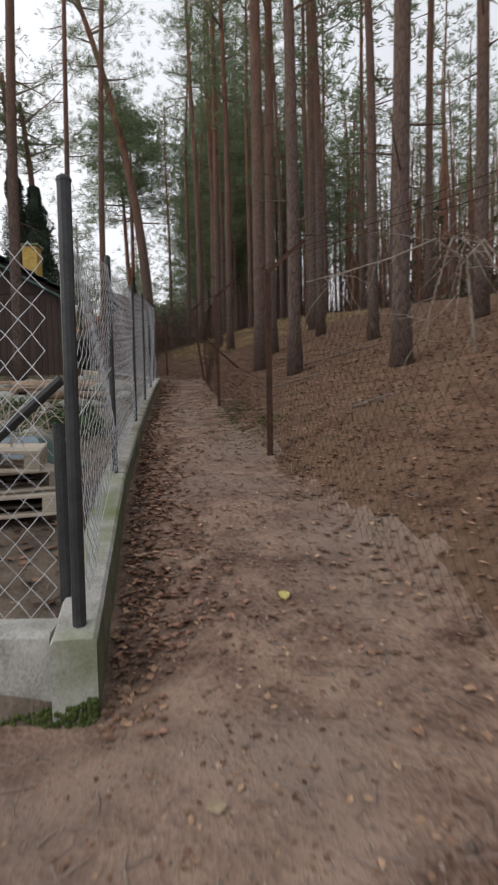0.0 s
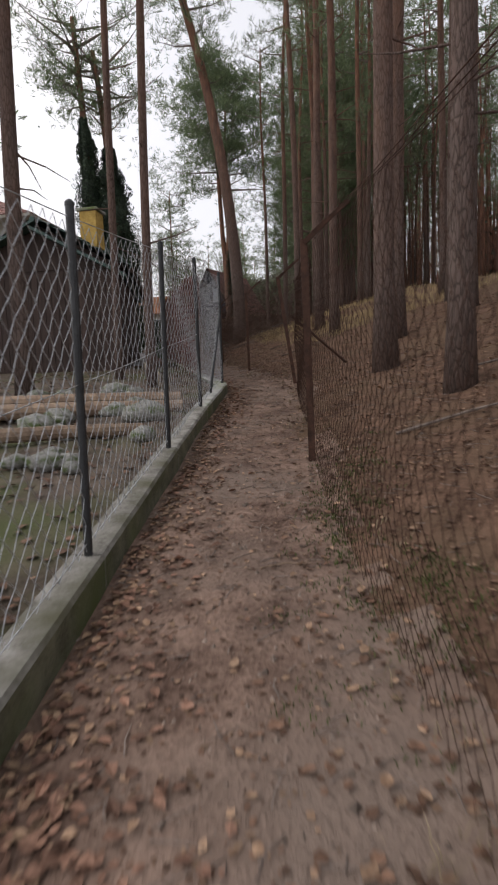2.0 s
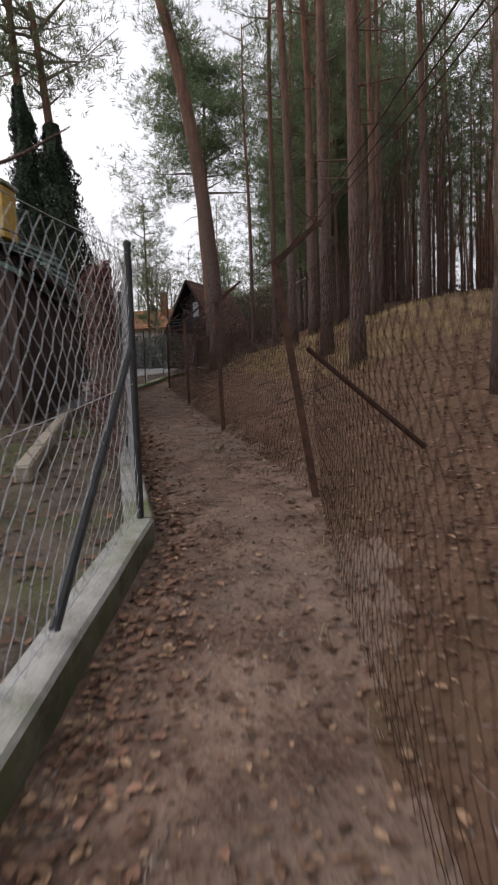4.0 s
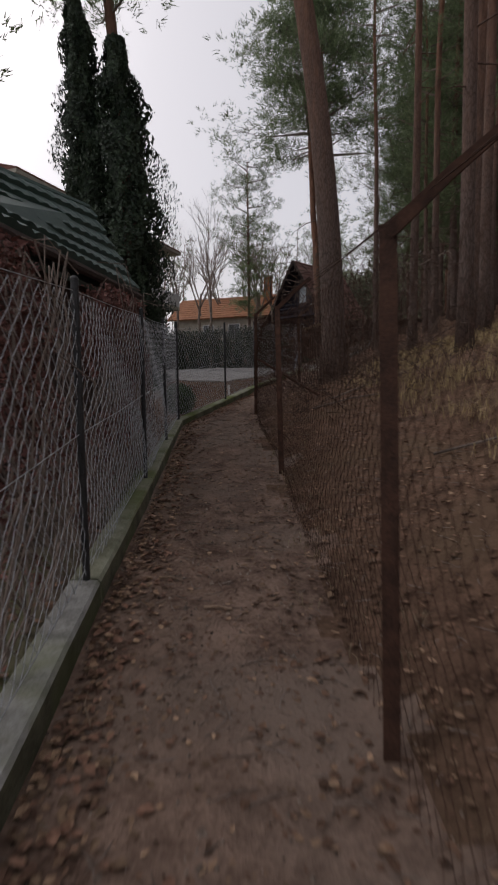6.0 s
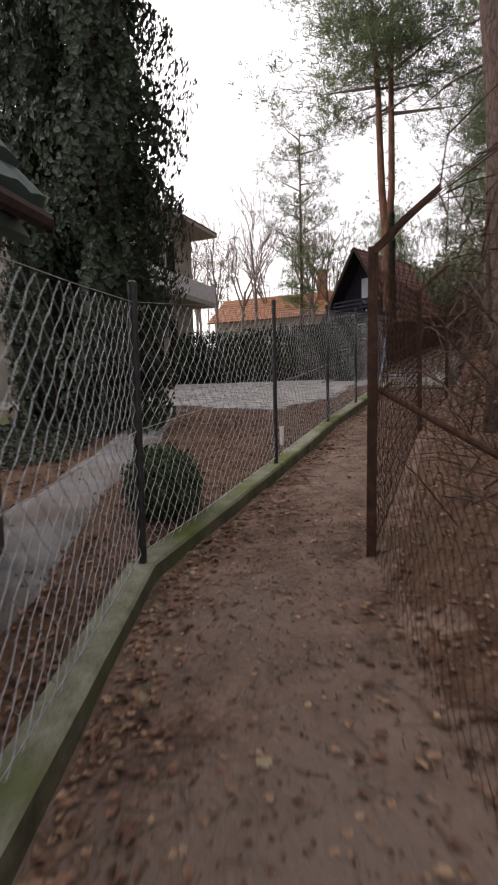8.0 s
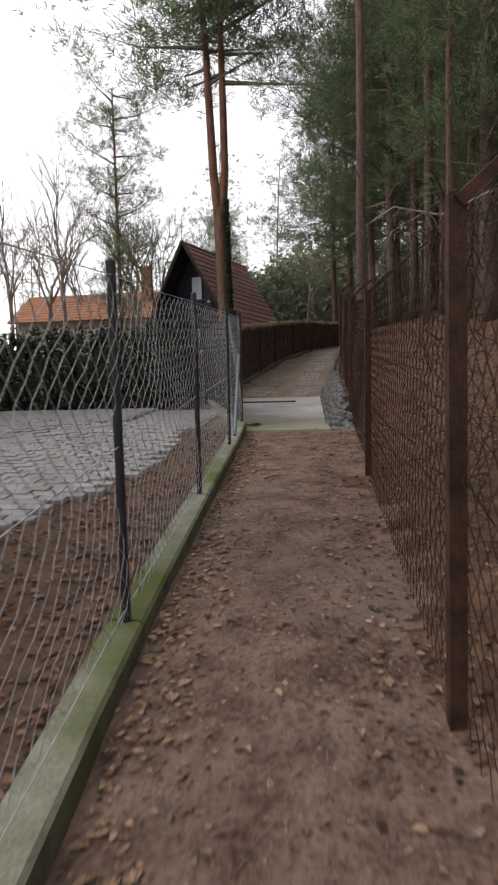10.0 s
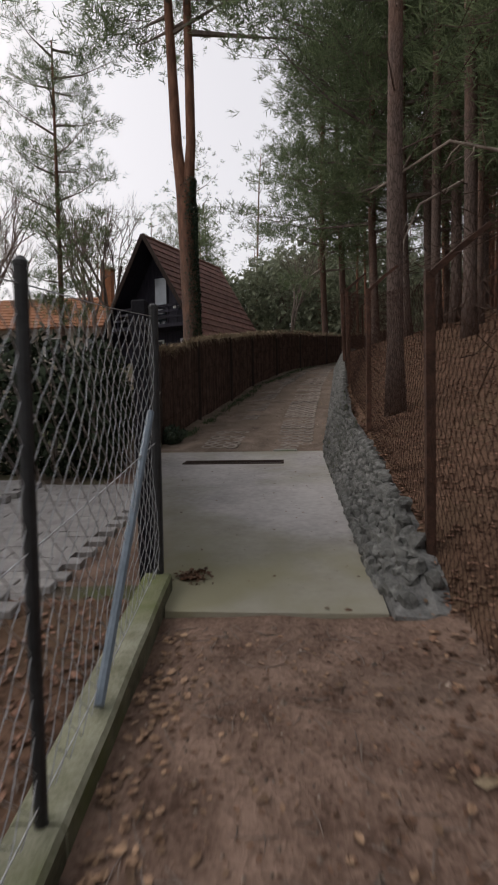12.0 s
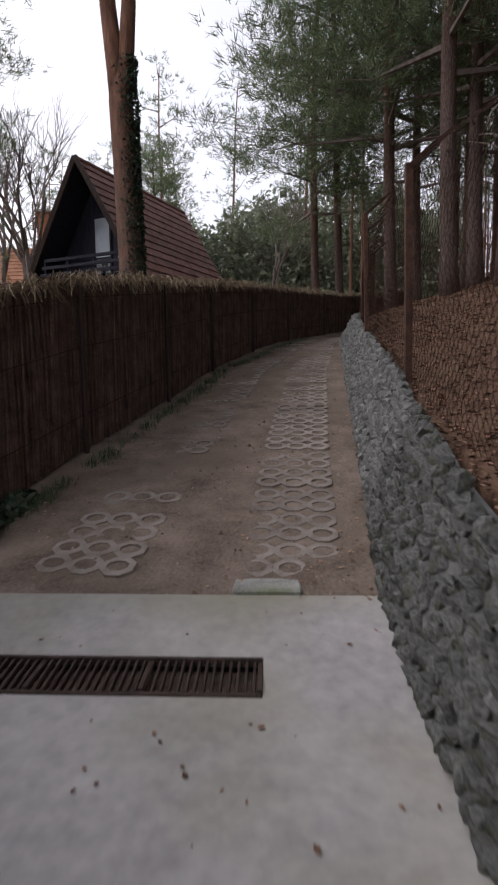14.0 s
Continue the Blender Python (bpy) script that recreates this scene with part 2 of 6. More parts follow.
def bark_material(name, low_z, high_z):
    """Grey plated bark below, passing into thin red bark between the two heights."""
    m = bpy.data.materials.new(name)
    m.use_nodes = True
    n, l = m.node_tree.nodes, m.node_tree.links
    b = n["Principled BSDF"]
    tc = n.new("ShaderNodeTexCoord")
    mp = n.new("ShaderNodeMapping")
    mp.inputs["Scale"].default_value = (1, 1, 0.22)
    l.new(tc.outputs["Object"], mp.inputs[0])
    vo = n.new("ShaderNodeTexVoronoi")
    vo.feature = "DISTANCE_TO_EDGE"
    vo.inputs["Scale"].default_value = 30
    no = n.new("ShaderNodeTexNoise")
    no.inputs["Scale"].default_value, no.inputs["Detail"].default_value = 9, 6
    warp = n.new("ShaderNodeMix")
    warp.data_type = "RGBA"
    warp.blend_type = "LINEAR_LIGHT"
    warp.inputs["Factor"].default_value = 0.05
    l.new(mp.outputs[0], no.inputs["Vector"])
    l.new(mp.outputs[0], warp.inputs["A"])
    l.new(no.outputs["Color"], warp.inputs["B"])
    l.new(warp.outputs["Result"], vo.inputs["Vector"])
    sep = n.new("ShaderNodeSeparateXYZ")
    l.new(tc.outputs["Object"], sep.inputs[0])
    add = n.new("ShaderNodeMath")
    add.operation = "MULTIPLY_ADD"
    add.inputs[1].default_value = 5.0
    l.new(no.outputs["Fac"], add.inputs[0])
    l.new(sep.outputs["Z"], add.inputs[2])
    info = n.new("ShaderNodeObjectInfo")
    sub = n.new("ShaderNodeMath")
    sub.operation = "MULTIPLY_ADD"
    sub.inputs[1].default_value = 4.0
    l.new(info.outputs["Random"], sub.inputs[0])
    l.new(add.outputs[0], sub.inputs[2])
    hr = n.new("ShaderNodeMapRange")
    hr.inputs["From Min"].default_value, hr.inputs["From Max"].default_value = low_z, high_z
    l.new(sub.outputs[0], hr.inputs["Value"])
    low = n.new("ShaderNodeValToRGB")
    low.color_ramp.elements[0].position, low.color_ramp.elements[0].color = 0.0, (0.06, 0.044, 0.037, 1)
    low.color_ramp.elements[1].position, low.color_ramp.elements[1].color = 0.14, (0.15, 0.11, 0.094, 1)
    l.new(vo.outputs["Distance"], low.inputs[0])
    up = n.new("ShaderNodeValToRGB")
    up.color_ramp.elements[0].position, up.color_ramp.elements[0].color = 0.3, (0.12, 0.06, 0.042, 1)
    up.color_ramp.elements[1].position, up.color_ramp.elements[1].color = 0.75, (0.29, 0.15, 0.095, 1)
    l.new(no.outputs["Fac"], up.inputs[0])
    mx = n.new("ShaderNodeMix")
    mx.data_type = "RGBA"
    l.new(hr.outputs[0], mx.inputs["Factor"])
    l.new(low.outputs[0], mx.inputs["A"])
    l.new(up.outputs[0], mx.inputs["B"])
    l.new(mx.outputs["Result"], b.inputs["Base Color"])
    b.inputs["Roughness"].default_value = 0.9
    b.inputs["Specular IOR Level"].default_value = 0.2
    bp = n.new("ShaderNodeBump")
    bp.inputs["Strength"].default_value, bp.inputs["Distance"].default_value = 0.7, 0.03
    l.new(vo.outputs["Distance"], bp.inputs["Height"])
    l.new(bp.outputs[0], b.inputs["Normal"])
    return m


BARK = bark_material("scots_pine_bark", 6.0, 16.0)
REDBARK = bark_material("red_pine_bark", 2.0, 8.5)


def glass_material():
    m = bpy.data.materials.new("window_glass")
    m.use_nodes = True
    b = m.node_tree.nodes["Principled BSDF"]
    b.inputs["Base Color"].default_value = (0.02, 0.025, 0.03, 1)
    b.inputs["Roughness"].default_value = 0.03
    b.inputs["Specular IOR Level"].default_value = 1.0
    return m


GLASS = glass_material()
NAVY = material("dark_stained_gable_boards", (0.014, 0.014, 0.022), (0.042, 0.038, 0.055), 3, 0.7, 0.3, 50, stretch=(6, 6, 0.6), vary=0.15)
# glass whose pale blue base colour stands in for reflected sky
SKYPANE = material("sky_reflecting_glass", (0.42, 0.47, 0.52), (0.60, 0.66, 0.72), 1.5, 0.08, 0.02, 30, vary=0, spec=0.8)
rng = random.Random(7)


# ---- mesh helpers ----
class Geo:
    """Collects vertices and faces of one mesh."""

    def __init__(self):
        self.v, self.f = [], []

    def add(self, vs, fs):
        k = len(self.v)
        self.v += [tuple(p) for p in vs]
        self.f += [tuple(i + k for i in q) for q in fs]
        return self

    def box(self, c, s, m=None, bev=0.0):
        """A box of size s round c, with chamfered edges when bev is given; m turns it about c."""
        hx, hy, hz = s[0] / 2, s[1] / 2, s[2] / 2
        c = Vector(c)
        if not bev:
            vs = [Vector((x, y, z)) for x in (-hx, hx) for y in (-hy, hy) for z in (-hz, hz)]
            fs = [(0, 1, 3, 2), (4, 6, 7, 5), (0, 4, 5, 1), (2, 3, 7, 6), (0, 2, 6, 4), (1, 5, 7, 3)]
        else:
            e = min(bev, hx * 0.9, hy * 0.9, hz * 0.9)
            vs, ids = [], {}
            for sx in (-1, 1):
                for sy in (-1, 1):
                    for sz in (-1, 1):
                        for ax in range(3):
                            p = [sx * (hx - e), sy * (hy - e), sz * (hz - e)]
                            p[ax] = (sx * hx, sy * hy, sz * hz)[ax]
                            ids[(sx, sy, sz, ax)] = len(vs)
                            vs.append(Vector(p))
            fs = []
            for ax in range(3):
                o = [a for a in range(3) if a != ax]
                for s0 in (-1, 1):
                    q = []
                    for a, b in ((-1, -1), (1, -1), (1, 1), (-1, 1)):
                        k = [0, 0, 0]
                        k[ax], k[o[0]], k[o[1]] = s0, a, b
                        q.append(ids[(*k, ax)])
                    fs.append(tuple(q) if (s0 > 0) == (ax != 1) else tuple(q[::-1]))
            for ax in range(3):
                o = [a for a in range(3) if a != ax]
                for a in (-1, 1):
                    for b in (-1, 1):
                        k0, k1 = [0, 0, 0], [0, 0, 0]
                        k0[ax], k1[ax] = -1, 1
                        k0[o[0]] = k1[o[0]] = a
                        k0[o[1]] = k1[o[1]] = b
                        fs.append((ids[(*k0, o[0])], ids[(*k1, o[0])], ids[(*k1, o[1])], ids[(*k0, o[1])]))
            for sx in (-1, 1):
                for sy in (-1, 1):
                    for sz in (-1, 1):
                        fs.append(tuple(ids[(sx, sy, sz, ax)] for ax in range(3)))
        if m:
            vs = [m @ p for p in vs]
        return self.add([p + c for p in vs], fs)

    def tube(self, pts, radii, n=6, cap=True):
        pts = [Vector(p) for p in pts]
        if not hasattr(radii, "__len__"):
            radii = [radii] * len(pts)
        k = len(self.v)
        side = None
        for i, p in enumerate(pts):
            d = (pts[min(i + 1, len(pts) - 1)] - pts[max(i - 1, 0)]).normalized()
            if side is None:
                side = d.orthogonal().normalized()
            side = (side - d * side.dot(d)).normalized()
            other = d.cross(side)
            for j in range(n):
                a = 2 * math.pi * j / n
                self.v.append(tuple(p + (side * math.cos(a) + other * math.sin(a)) * radii[i]))
        for i in range(len(pts) - 1):
            for j in range(n):
                a, b = k + i * n + j, k + i * n + (j + 1) % n
                self.f.append((a, b, b + n, a + n))
        if cap:
            self.f.append(tuple(k + j for j in range(n))[::-1])
            self.f.append(tuple(k + (len(pts) - 1) * n + j for j in range(n)))
        return self

    def prism(self, ring, low, high):
        """A standing prism over the plan points, from height low to high."""
        n = len(ring)
        vs = [(x, y, low) for x, y in ring] + [(x, y, high) for x, y in ring]
        return self.add(vs, [tuple(range(n))[::-1], tuple(range(n, 2 * n))] + [(i, (i + 1) % n, n + (i + 1) % n, n + i) for i in range(n)])

    def mesh(self, name, mat, smooth=False):
        me = bpy.data.meshes.new(name)
        me.from_pydata(self.v, [], self.f)
        me.materials.append(mat)
        if smooth:
            me.polygons.foreach_set("use_smooth", [True] * len(me.polygons))
        me.update()
        return me


def part(name, geo, mat, parent=None, label="", smooth=False):
    """One mesh object, under a thing or a part when parent is given."""
    ob = new(name, geo.mesh(name, mat, smooth) if isinstance(geo, Geo) else geo)
    if parent:
        ob.parent = parent
    return tagged(ob, label) if label else ob


def thing(name, label, category, group="", kind="", at=None):
    ob = new(name)
    ob.empty_display_size = 0.1
    if at is not None:
        ob.matrix_basis = at if isinstance(at, Matrix) else Matrix.Translation(at)
    return tagged(ob, label, category, group, kind)


def lerp(table, t):
    return float(np.interp(t, [r[0] for r in table], [r[1] for r in table]))


# ---- lie of the land ----
PROFILE = [(-30, -5.0), (-6, -1.35), (-1.5, -0.78), (0.5, -0.53), (1.2, -0.38), (3.7, 0.12), (10.3, 1.0), (12, 1.22), (15.3, 1.55), (19, 1.9), (22.5, 2.34), (27, 2.85), (32.7, 3.42), (34.5, 3.58), (37.6, 3.8), (38.15, 3.9), (42, 4.68), (47, 5.7), (52, 6.4), (62, 7.4), (95, 9.0), (300, 12.0)]
KERB = [(1.09, 0.72, -0.31), (0.79, 2.75, 0.08), (0.475, 5.28, 0.42), (0.27, 7.17, 0.72), (0.08, 8.95, 0.99), (-0.135, 11.08, 1.265), (-1.13, 13.56, 1.5), (-2.12, 16.03, 1.75), (-3.0, 18.25, 1.94), (-3.83, 20.3, 2.12), (-4.6, 22.24, 2.29), (-4.68, 24.71, 2.6), (-4.82, 27.14, 2.9), (-4.9, 29.2, 3.13), (-4.965, 31.3, 3.36), (-5.05, 33.1, 3.56)]
RIGHT = [(-2.0, 3.3), (3.67, 2.02), (7.25, 1.42), (11.95, 0.9), (15.28, -0.43), (19.0, -1.84), (22.57, -3.29), (26.55, -3.5), (30.0, -3.46), (33.0, -3.40), (36.5, -3.30), (40.5, -3.2), (46.8, -2.55), (52, -1.2), (70, 4)]
MID = [(-10, 1.9), (0, 1.8), (4.6, 1.35), (10.3, 0.5), (12.1, 0.1), (15, -0.95), (18, -2.05), (21, -3.25), (22.3, -3.7), (28.3, -4.15), (33, -4.35), (38, -4.6), (43, -4.3), (47, -3.2), (52, -1.8), (70, 3)]


def kerb_x(y):
    return lerp([(p[1], p[0]) for p in KERB], y)


def kerb_z(y):
    return lerp([(p[1], p[2]) for p in KERB], y)


def wall_h(y):
    return lerp([(32.7, 0.04), (33.1, 0.18), (33.4, 0.31), (34, 0.37), (35, 0.47), (36.5, 0.55), (37.5, 0.62), (38.5, 0.68), (40, 0.72), (42, 0.66), (48, 0.5), (52, 0.2)], y)


def ground(x, y):
    """Height of the ground."""
    z = lerp(PROFILE, y)
    rough = 0.03 * noise.noise((x * 0.9, y * 0.9, 0)) + 0.012 * noise.noise((x * 3.1, y * 3.1, 5))
    mid, rf = lerp(MID, y), lerp(RIGHT, y)
    if y > 32.6 and x > rf - 0.12:
        z += wall_h(y) - 0.05
    if x > rf - 0.1:
        d = x - rf + 0.1
        z += 0.05 * min(1, d / 0.5) + 0.27 * max(0, min(d - 0.15, 7)) + 0.09 * max(0, min(d - 7, 30)) + rough * (1 + min(1, d))
    elif 0.62 < y < 33.2 and x < mid:
        kx, kz = kerb_x(y), kerb_z(y)
        if x >= kx - 0.02:
            low = kz - lerp([(0.6, 0.34), (3, 0.22), (8, 0.15), (33, 0.13)], y)
            t = (x - kx) / max(mid - kx, 0.2)
            z = low + (z - low) * min(1, max(0, t)) ** 0.8 + rough
        else:
            z = kz - 0.06 + 0.02 * min(3, kx - x) + (z + 0.12 - kz) * min(1, (kx - x) / 5) + rough * 1.5
    else:
        z += rough * (0.3 if 32.8 < y < 38.2 else 1.0)
        if y < 2:
            z -= 0.15 * math.exp(-((y - 0.6) / 0.6) ** 2) * max(0, min(1, (1.55 - x) / 0.45))
    if 32.86 < y < 38.1 and -7.2 < x < rf - 0.1:
        z -= 0.06
    return z


def build_ground():
    ys = list(np.arange(-14, 52, 0.2)) + list(np.arange(52, 90, 1.5)) + [95, 120, 160, 220, 300]
    offs = [-300, -150, -80, -50, -35, -26, -20, -16, -13, -11, -9, -7.5, -6.5, -5.6, -4.8, -4.1, -3.5, -3, -2.6, -2.3, -2.05, -1.85]
    offs += list(np.arange(-1.7, 2.6, 0.1)) + [2.7, 2.9, 3.15, 3.4, 3.7, 4.1, 4.6, 5.2, 6, 7, 8.2, 9.6, 11.5, 14, 17, 21, 26, 33, 45, 70, 120, 200, 300]
    g = Geo()
    for y in ys:
        m = lerp(MID, y)
        for o in offs:
            x = m + o
            g.v.append((x, y, ground(x, y)))
    w = len(offs)
    for i in range(len(ys) - 1):
        for j in range(w - 1):
            a = i * w + j
            g.f.append((a, a + 1, a + w + 1, a + w))
    ob = part("ground", g, SOIL, smooth=True)
    for extra in (FLOOR, EARTH, DUST):
        ob.data.materials.append(extra)
    zone = []
    for i in range(len(ys) - 1):
        for j in range(w - 1):
            x, y = g.v[i * w + j][0] + 0.05, ys[i] + 0.1
            wob = 0.45 * noise.noise((x, y * 0.8, 8)) + 0.2 * noise.noise((x * 3, y * 3, 1))
            if y < 33 and x > lerp(RIGHT, y) + 0.05 + wob or y >= 33 and x > lerp(RIGHT, y) - 0.15:
                zone.append(1)
            elif 0.62 < y < 33.2 and x < kerb_x(y) or y >= 33.2 and x < lerp(MID, y) - 2.2:
                zone.append(1 if 19.5 < y < 33 and x > kerb_x(y) - 3.2 + wob else 2)
            elif y > 37.5:
                zone.append(3)
            else:
                zone.append(0)
    ob.data.polygons.foreach_set("material_index", zone)
    return tagged(ob, "brown trodden forest soil with a bare footpath", "ground", kind="structure")


build_ground()

# ---- kerb under the garden fence ----
def kerb_run(a, b, width=0.2):
    """One cast length of the kerb from node a to node b."""
    g = Geo()
    (x0, y0, z0), (x1, y1, z1) = a, b
    d = Vector((x1 - x0, y1 - y0)).normalized()
    s = Vector((d.y, -d.x))
    steps = 8
    rows = []
    for i in range(steps + 1):
        t = i / steps
        t0 = 0.003 + t * 0.994
        x, y, z = x0 + (x1 - x0) * t0, y0 + (y1 - y0) * t0, z0 + (z1 - z0) * t0
        wob = 0.006 * noise.noise((x * 2, y * 2, 3))
        prof = [(0.076, -0.55), (0.076 + wob, -0.02), (0.062 + wob, 0.0), (-0.085, 0.002 + wob), (-0.1, -0.018), (-0.1, -0.55)]
        rows.append([(x + s.x * o, y + s.y * o, z + h) for o, h in prof])
    for r in rows:
        g.v += r
    n = 6
    for i in range(steps):
        for j in range(n - 1):
            k = i * n + j
            g.f.append((k, k + n, k + n + 1, k + 1))
    g.f.append(tuple(range(n)))
    g.f.append(tuple(steps * n + j for j in range(n))[::-1])
    return g


kerb = thing("kerb_wall", "low mossy grey concrete plinth under the wire fence", "plinth", kind="structure")
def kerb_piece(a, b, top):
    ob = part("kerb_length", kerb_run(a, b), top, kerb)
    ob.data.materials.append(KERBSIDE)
    # upright faces along the run take the darker olive concrete
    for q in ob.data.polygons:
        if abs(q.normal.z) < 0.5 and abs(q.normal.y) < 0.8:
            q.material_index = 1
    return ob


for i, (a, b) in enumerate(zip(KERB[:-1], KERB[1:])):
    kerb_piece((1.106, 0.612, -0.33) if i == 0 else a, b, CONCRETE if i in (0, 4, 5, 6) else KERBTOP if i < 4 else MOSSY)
# the return at the corner, facing the start of the path
ret = [(1.0, 0.725, -0.315), (-1.2, 0.8, -0.31), (-4.0, 0.88, -0.3), (-9.0, 1.0, -0.25)]
for a, b in zip(ret[:-1], ret[1:]):
    part("kerb_length", kerb_run(b, a), CONCRETE, kerb)
g = Geo()
for i in range(420):
    x = 1.17 - 0.42 * rng.random() ** 1.5
    y = 0.6 + 0.03 * rng.random()
    z = ground(x, y - 0.08) + (0.11 - 0.22 * (1.17 - x)) * rng.random() ** 1.4
    r = 0.006 + 0.009 * rng.random()
    g.tube([(x, y + 0.02, z - 0.01), (x, y, z), (x, y - r, z + r * 0.7)], [r * 1.3, r, 0.003], 5)
tagged(part("moss_patch", g, MOSS, smooth=True), "green moss cushion at the foot of the concrete plinth", "moss", kind="stuff")


# ---- wire fences ----
def wire_panel(p0, p1, height, cell=0.08, rise=0.05, r=0.0022, lift=0.03):
    """Diamond wire netting between two posts standing at p0 and p1."""
    p0, p1 = Vector(p0), Vector(p1)
    flat = Vector((p1.x - p0.x, p1.y - p0.y, 0))
    length = flat.length
    d = flat.normalized()
    nrm = Vector((d.y, -d.x, 0))
    cols, rows = int(length / (cell / 2)), int(height / rise)
    vs, fs = [], []
    for i in range(cols):
        for k in range(rows):
            ends = []
            for q in (k, k + 1):
                s = (i + ((q + i) % 2)) * cell / 2
                t = s / length
                bow = 0.012 * math.sin(7 * t + q * 0.35) * (1 + math.sin(2.1 * p0.y))
                z = p0.z + (p1.z - p0.z) * t + lift + q * rise + 0.006 * math.sin(i * 0.8 + q)
                ends.append(Vector((p0.x + d.x * s, p0.y + d.y * s, z)) + nrm * (bow + (0.003 if q % 2 else -0.003)))
            a, b = ends
            ax = (b - a).normalized()
            u = ax.cross(nrm).normalized()
            base = len(vs)
            for p in (a, b):
                vs += [p + nrm * r, p - nrm * r * 0.5 + u * r * 0.87, p - nrm * r * 0.5 - u * r * 0.87]
            fs += [(base, base + 1, base + 4, base + 3), (base + 1, base + 2, base + 5, base + 4), (base + 2, base, base + 3, base + 5)]
    g = Geo()
    g.v, g.f = [tuple(v) for v in vs], fs
    return g


def tension_wire(p0, p1, h, r=0.0025):
    p0, p1 = Vector(p0), Vector(p1)
    up = Vector((0, 0, h))
    mid = (p0 + p1) / 2 + up - Vector((0, 0, 0.008))
    return Geo().tube([p0 + up, mid, p1 + up], r, 4)


def steel_post(name, parent, base, height, mat, w=0.05, lean=(0, 0)):
    g = Geo()
    x, y, z = base
    top = (x + lean[0], y + lean[1], z + height)
    g.tube([(x, y, z - 0.05), (x + lean[0] * 0.5, y + lean[1] * 0.5, z + height / 2), top], w / 2, 10)
    g.tube([top, (top[0], top[1], top[2] + 0.012), (top[0], top[1], top[2] + 0.025)], [w * 0.56, w * 0.54, w * 0.25], 10)
    return part(name, g, mat, parent, smooth=False)


FH = 1.6
garden_fence = thing("garden_fence", "galvanised diamond wire fence with black steel posts on a concrete plinth", "fence")
for i, (x, y, z) in enumerate(KERB):
    steel_post("post", garden_fence, (x, y, z), FH + (0.15 if i == 0 else 0.05 if i == 10 else 0.0), BLACKP, 0.055 if i in (0, 10, 15) else 0.042, lean=(0.01 * rng.uniform(-1, 1), 0.02 * rng.uniform(-1, 1)))
for a, b in zip(KERB[:-1], KERB[1:]):
    part("wire_netting", wire_panel(a, b, FH - 0.08, cell=0.11, rise=0.06, r=0.0019), ZINC, garden_fence, "grey galvanised wire netting")
    for h in (0.06, FH * 0.5, FH - 0.05):
        part("tension_wire", tension_wire(a, b, h), ZINC, garden_fence)
for a, b in zip(ret[:-1], ret[1:]):
    part("wire_netting", wire_panel(a, b, FH - 0.08, cell=0.11, rise=0.06, r=0.0019), ZINC, garden_fence, "grey galvanised wire netting")
    steel_post("post", garden_fence, b, FH, BLACKP, 0.042)
# slanting braces at the corner, the bend and the end
for (x, y, z), (dx, dy), mt in (((1.04, 0.78, -0.31), (-1.15, 0.06), BLACKP), ((-0.12, 11.0, 1.26), (0.12, -1.25), BLACKP), ((-5.05, 33.0, 3.55), (0.08, -1.2), BLUE)):
    g = Geo().tube([(x, y, z + FH * 0.62), (x + dx, y + dy, z + dy * 0.11 + 0.02)], 0.022, 8)
    part("brace", g, mt, garden_fence)
g = Geo().tube([(0.97, 0.95, -0.32), (0.96, 0.97, 0.5)], 0.028, 10)
part("post_stub", g, BLACKP, garden_fence)

forest_fence = thing("forest_fence", "rust-brown wire fence on angle-iron posts with cranked tops", "fence")
RP = [(3.3, -2.0), (2.02, 3.67), (1.42, 7.25), (0.9, 11.95), (-0.43, 15.28), (-1.84, 19.0), (-3.29, 22.57), (-3.5, 26.55), (-3.46, 30.0), (-3.40, 33.2), (-3.32, 36.6), (-3.22, 40.0), (-3.0, 43.4), (-2.55, 46.8), (-1.75, 50.0)]


def forest_post(x, y, lean):
    z = ground(x + 0.02, y) - 0.02
    g = Geo()
    h = 1.72
    top = Vector((x + lean, y, z + h))
    # two flanges of an angle iron
    for o, s in (((0.0, 0.0), (0.055, 0.007)), ((-0.024, 0.027), (0.007, 0.055))):
        pts = []
        for p in (Vector((x, y, z - 0.1)), top):
            for sx, sy in ((-1, -1), (1, -1), (1, 1), (-1, 1)):
                pts.append((p.x + o[0] + sx * s[0] / 2, p.y + o[1] + sy * s[1] / 2, p.z))
        g.add(pts, [(3, 2, 1, 0), (4, 5, 6, 7), (0, 1, 5, 4), (1, 2, 6, 5), (2, 3, 7, 6), (3, 0, 4, 7)])
    post = part("post", g, RUSTP, forest_fence)
    arm = Geo().tube([top - Vector((0, 0, 0.03)), top + Vector((0.17, 0, 0.12)), top + Vector((0.34, 0, 0.25))], [0.028, 0.025, 0.02], 4)
    part("cranked_arm", arm, RUSTP, post)
    return Vector((x, y, z)), top


tops = [forest_post(x, y, -0.26 if y == 11.95 else 0.05 * rng.uniform(-1, 1)) for x, y in RP]
for (a, ta), (b, tb) in zip(tops[:-1], tops[1:]):
    part("wire_netting", wire_panel(a, b, 1.62, cell=0.09, rise=0.06, r=0.0011 if a.y < 0 else 0.0014 if a.y < 22 else 0.0019), RUSTW, forest_fence, "rusty wire netting")
    for k in (1, 2, 3):
        o = Vector((0.11 * k, 0, 0.08 * k))
        part("barbed_strand", Geo().tube([ta + o, (ta + tb) / 2 + o - Vector((0, 0, 0.03)), tb + o], 0.0022, 4), RUSTW, forest_fence)
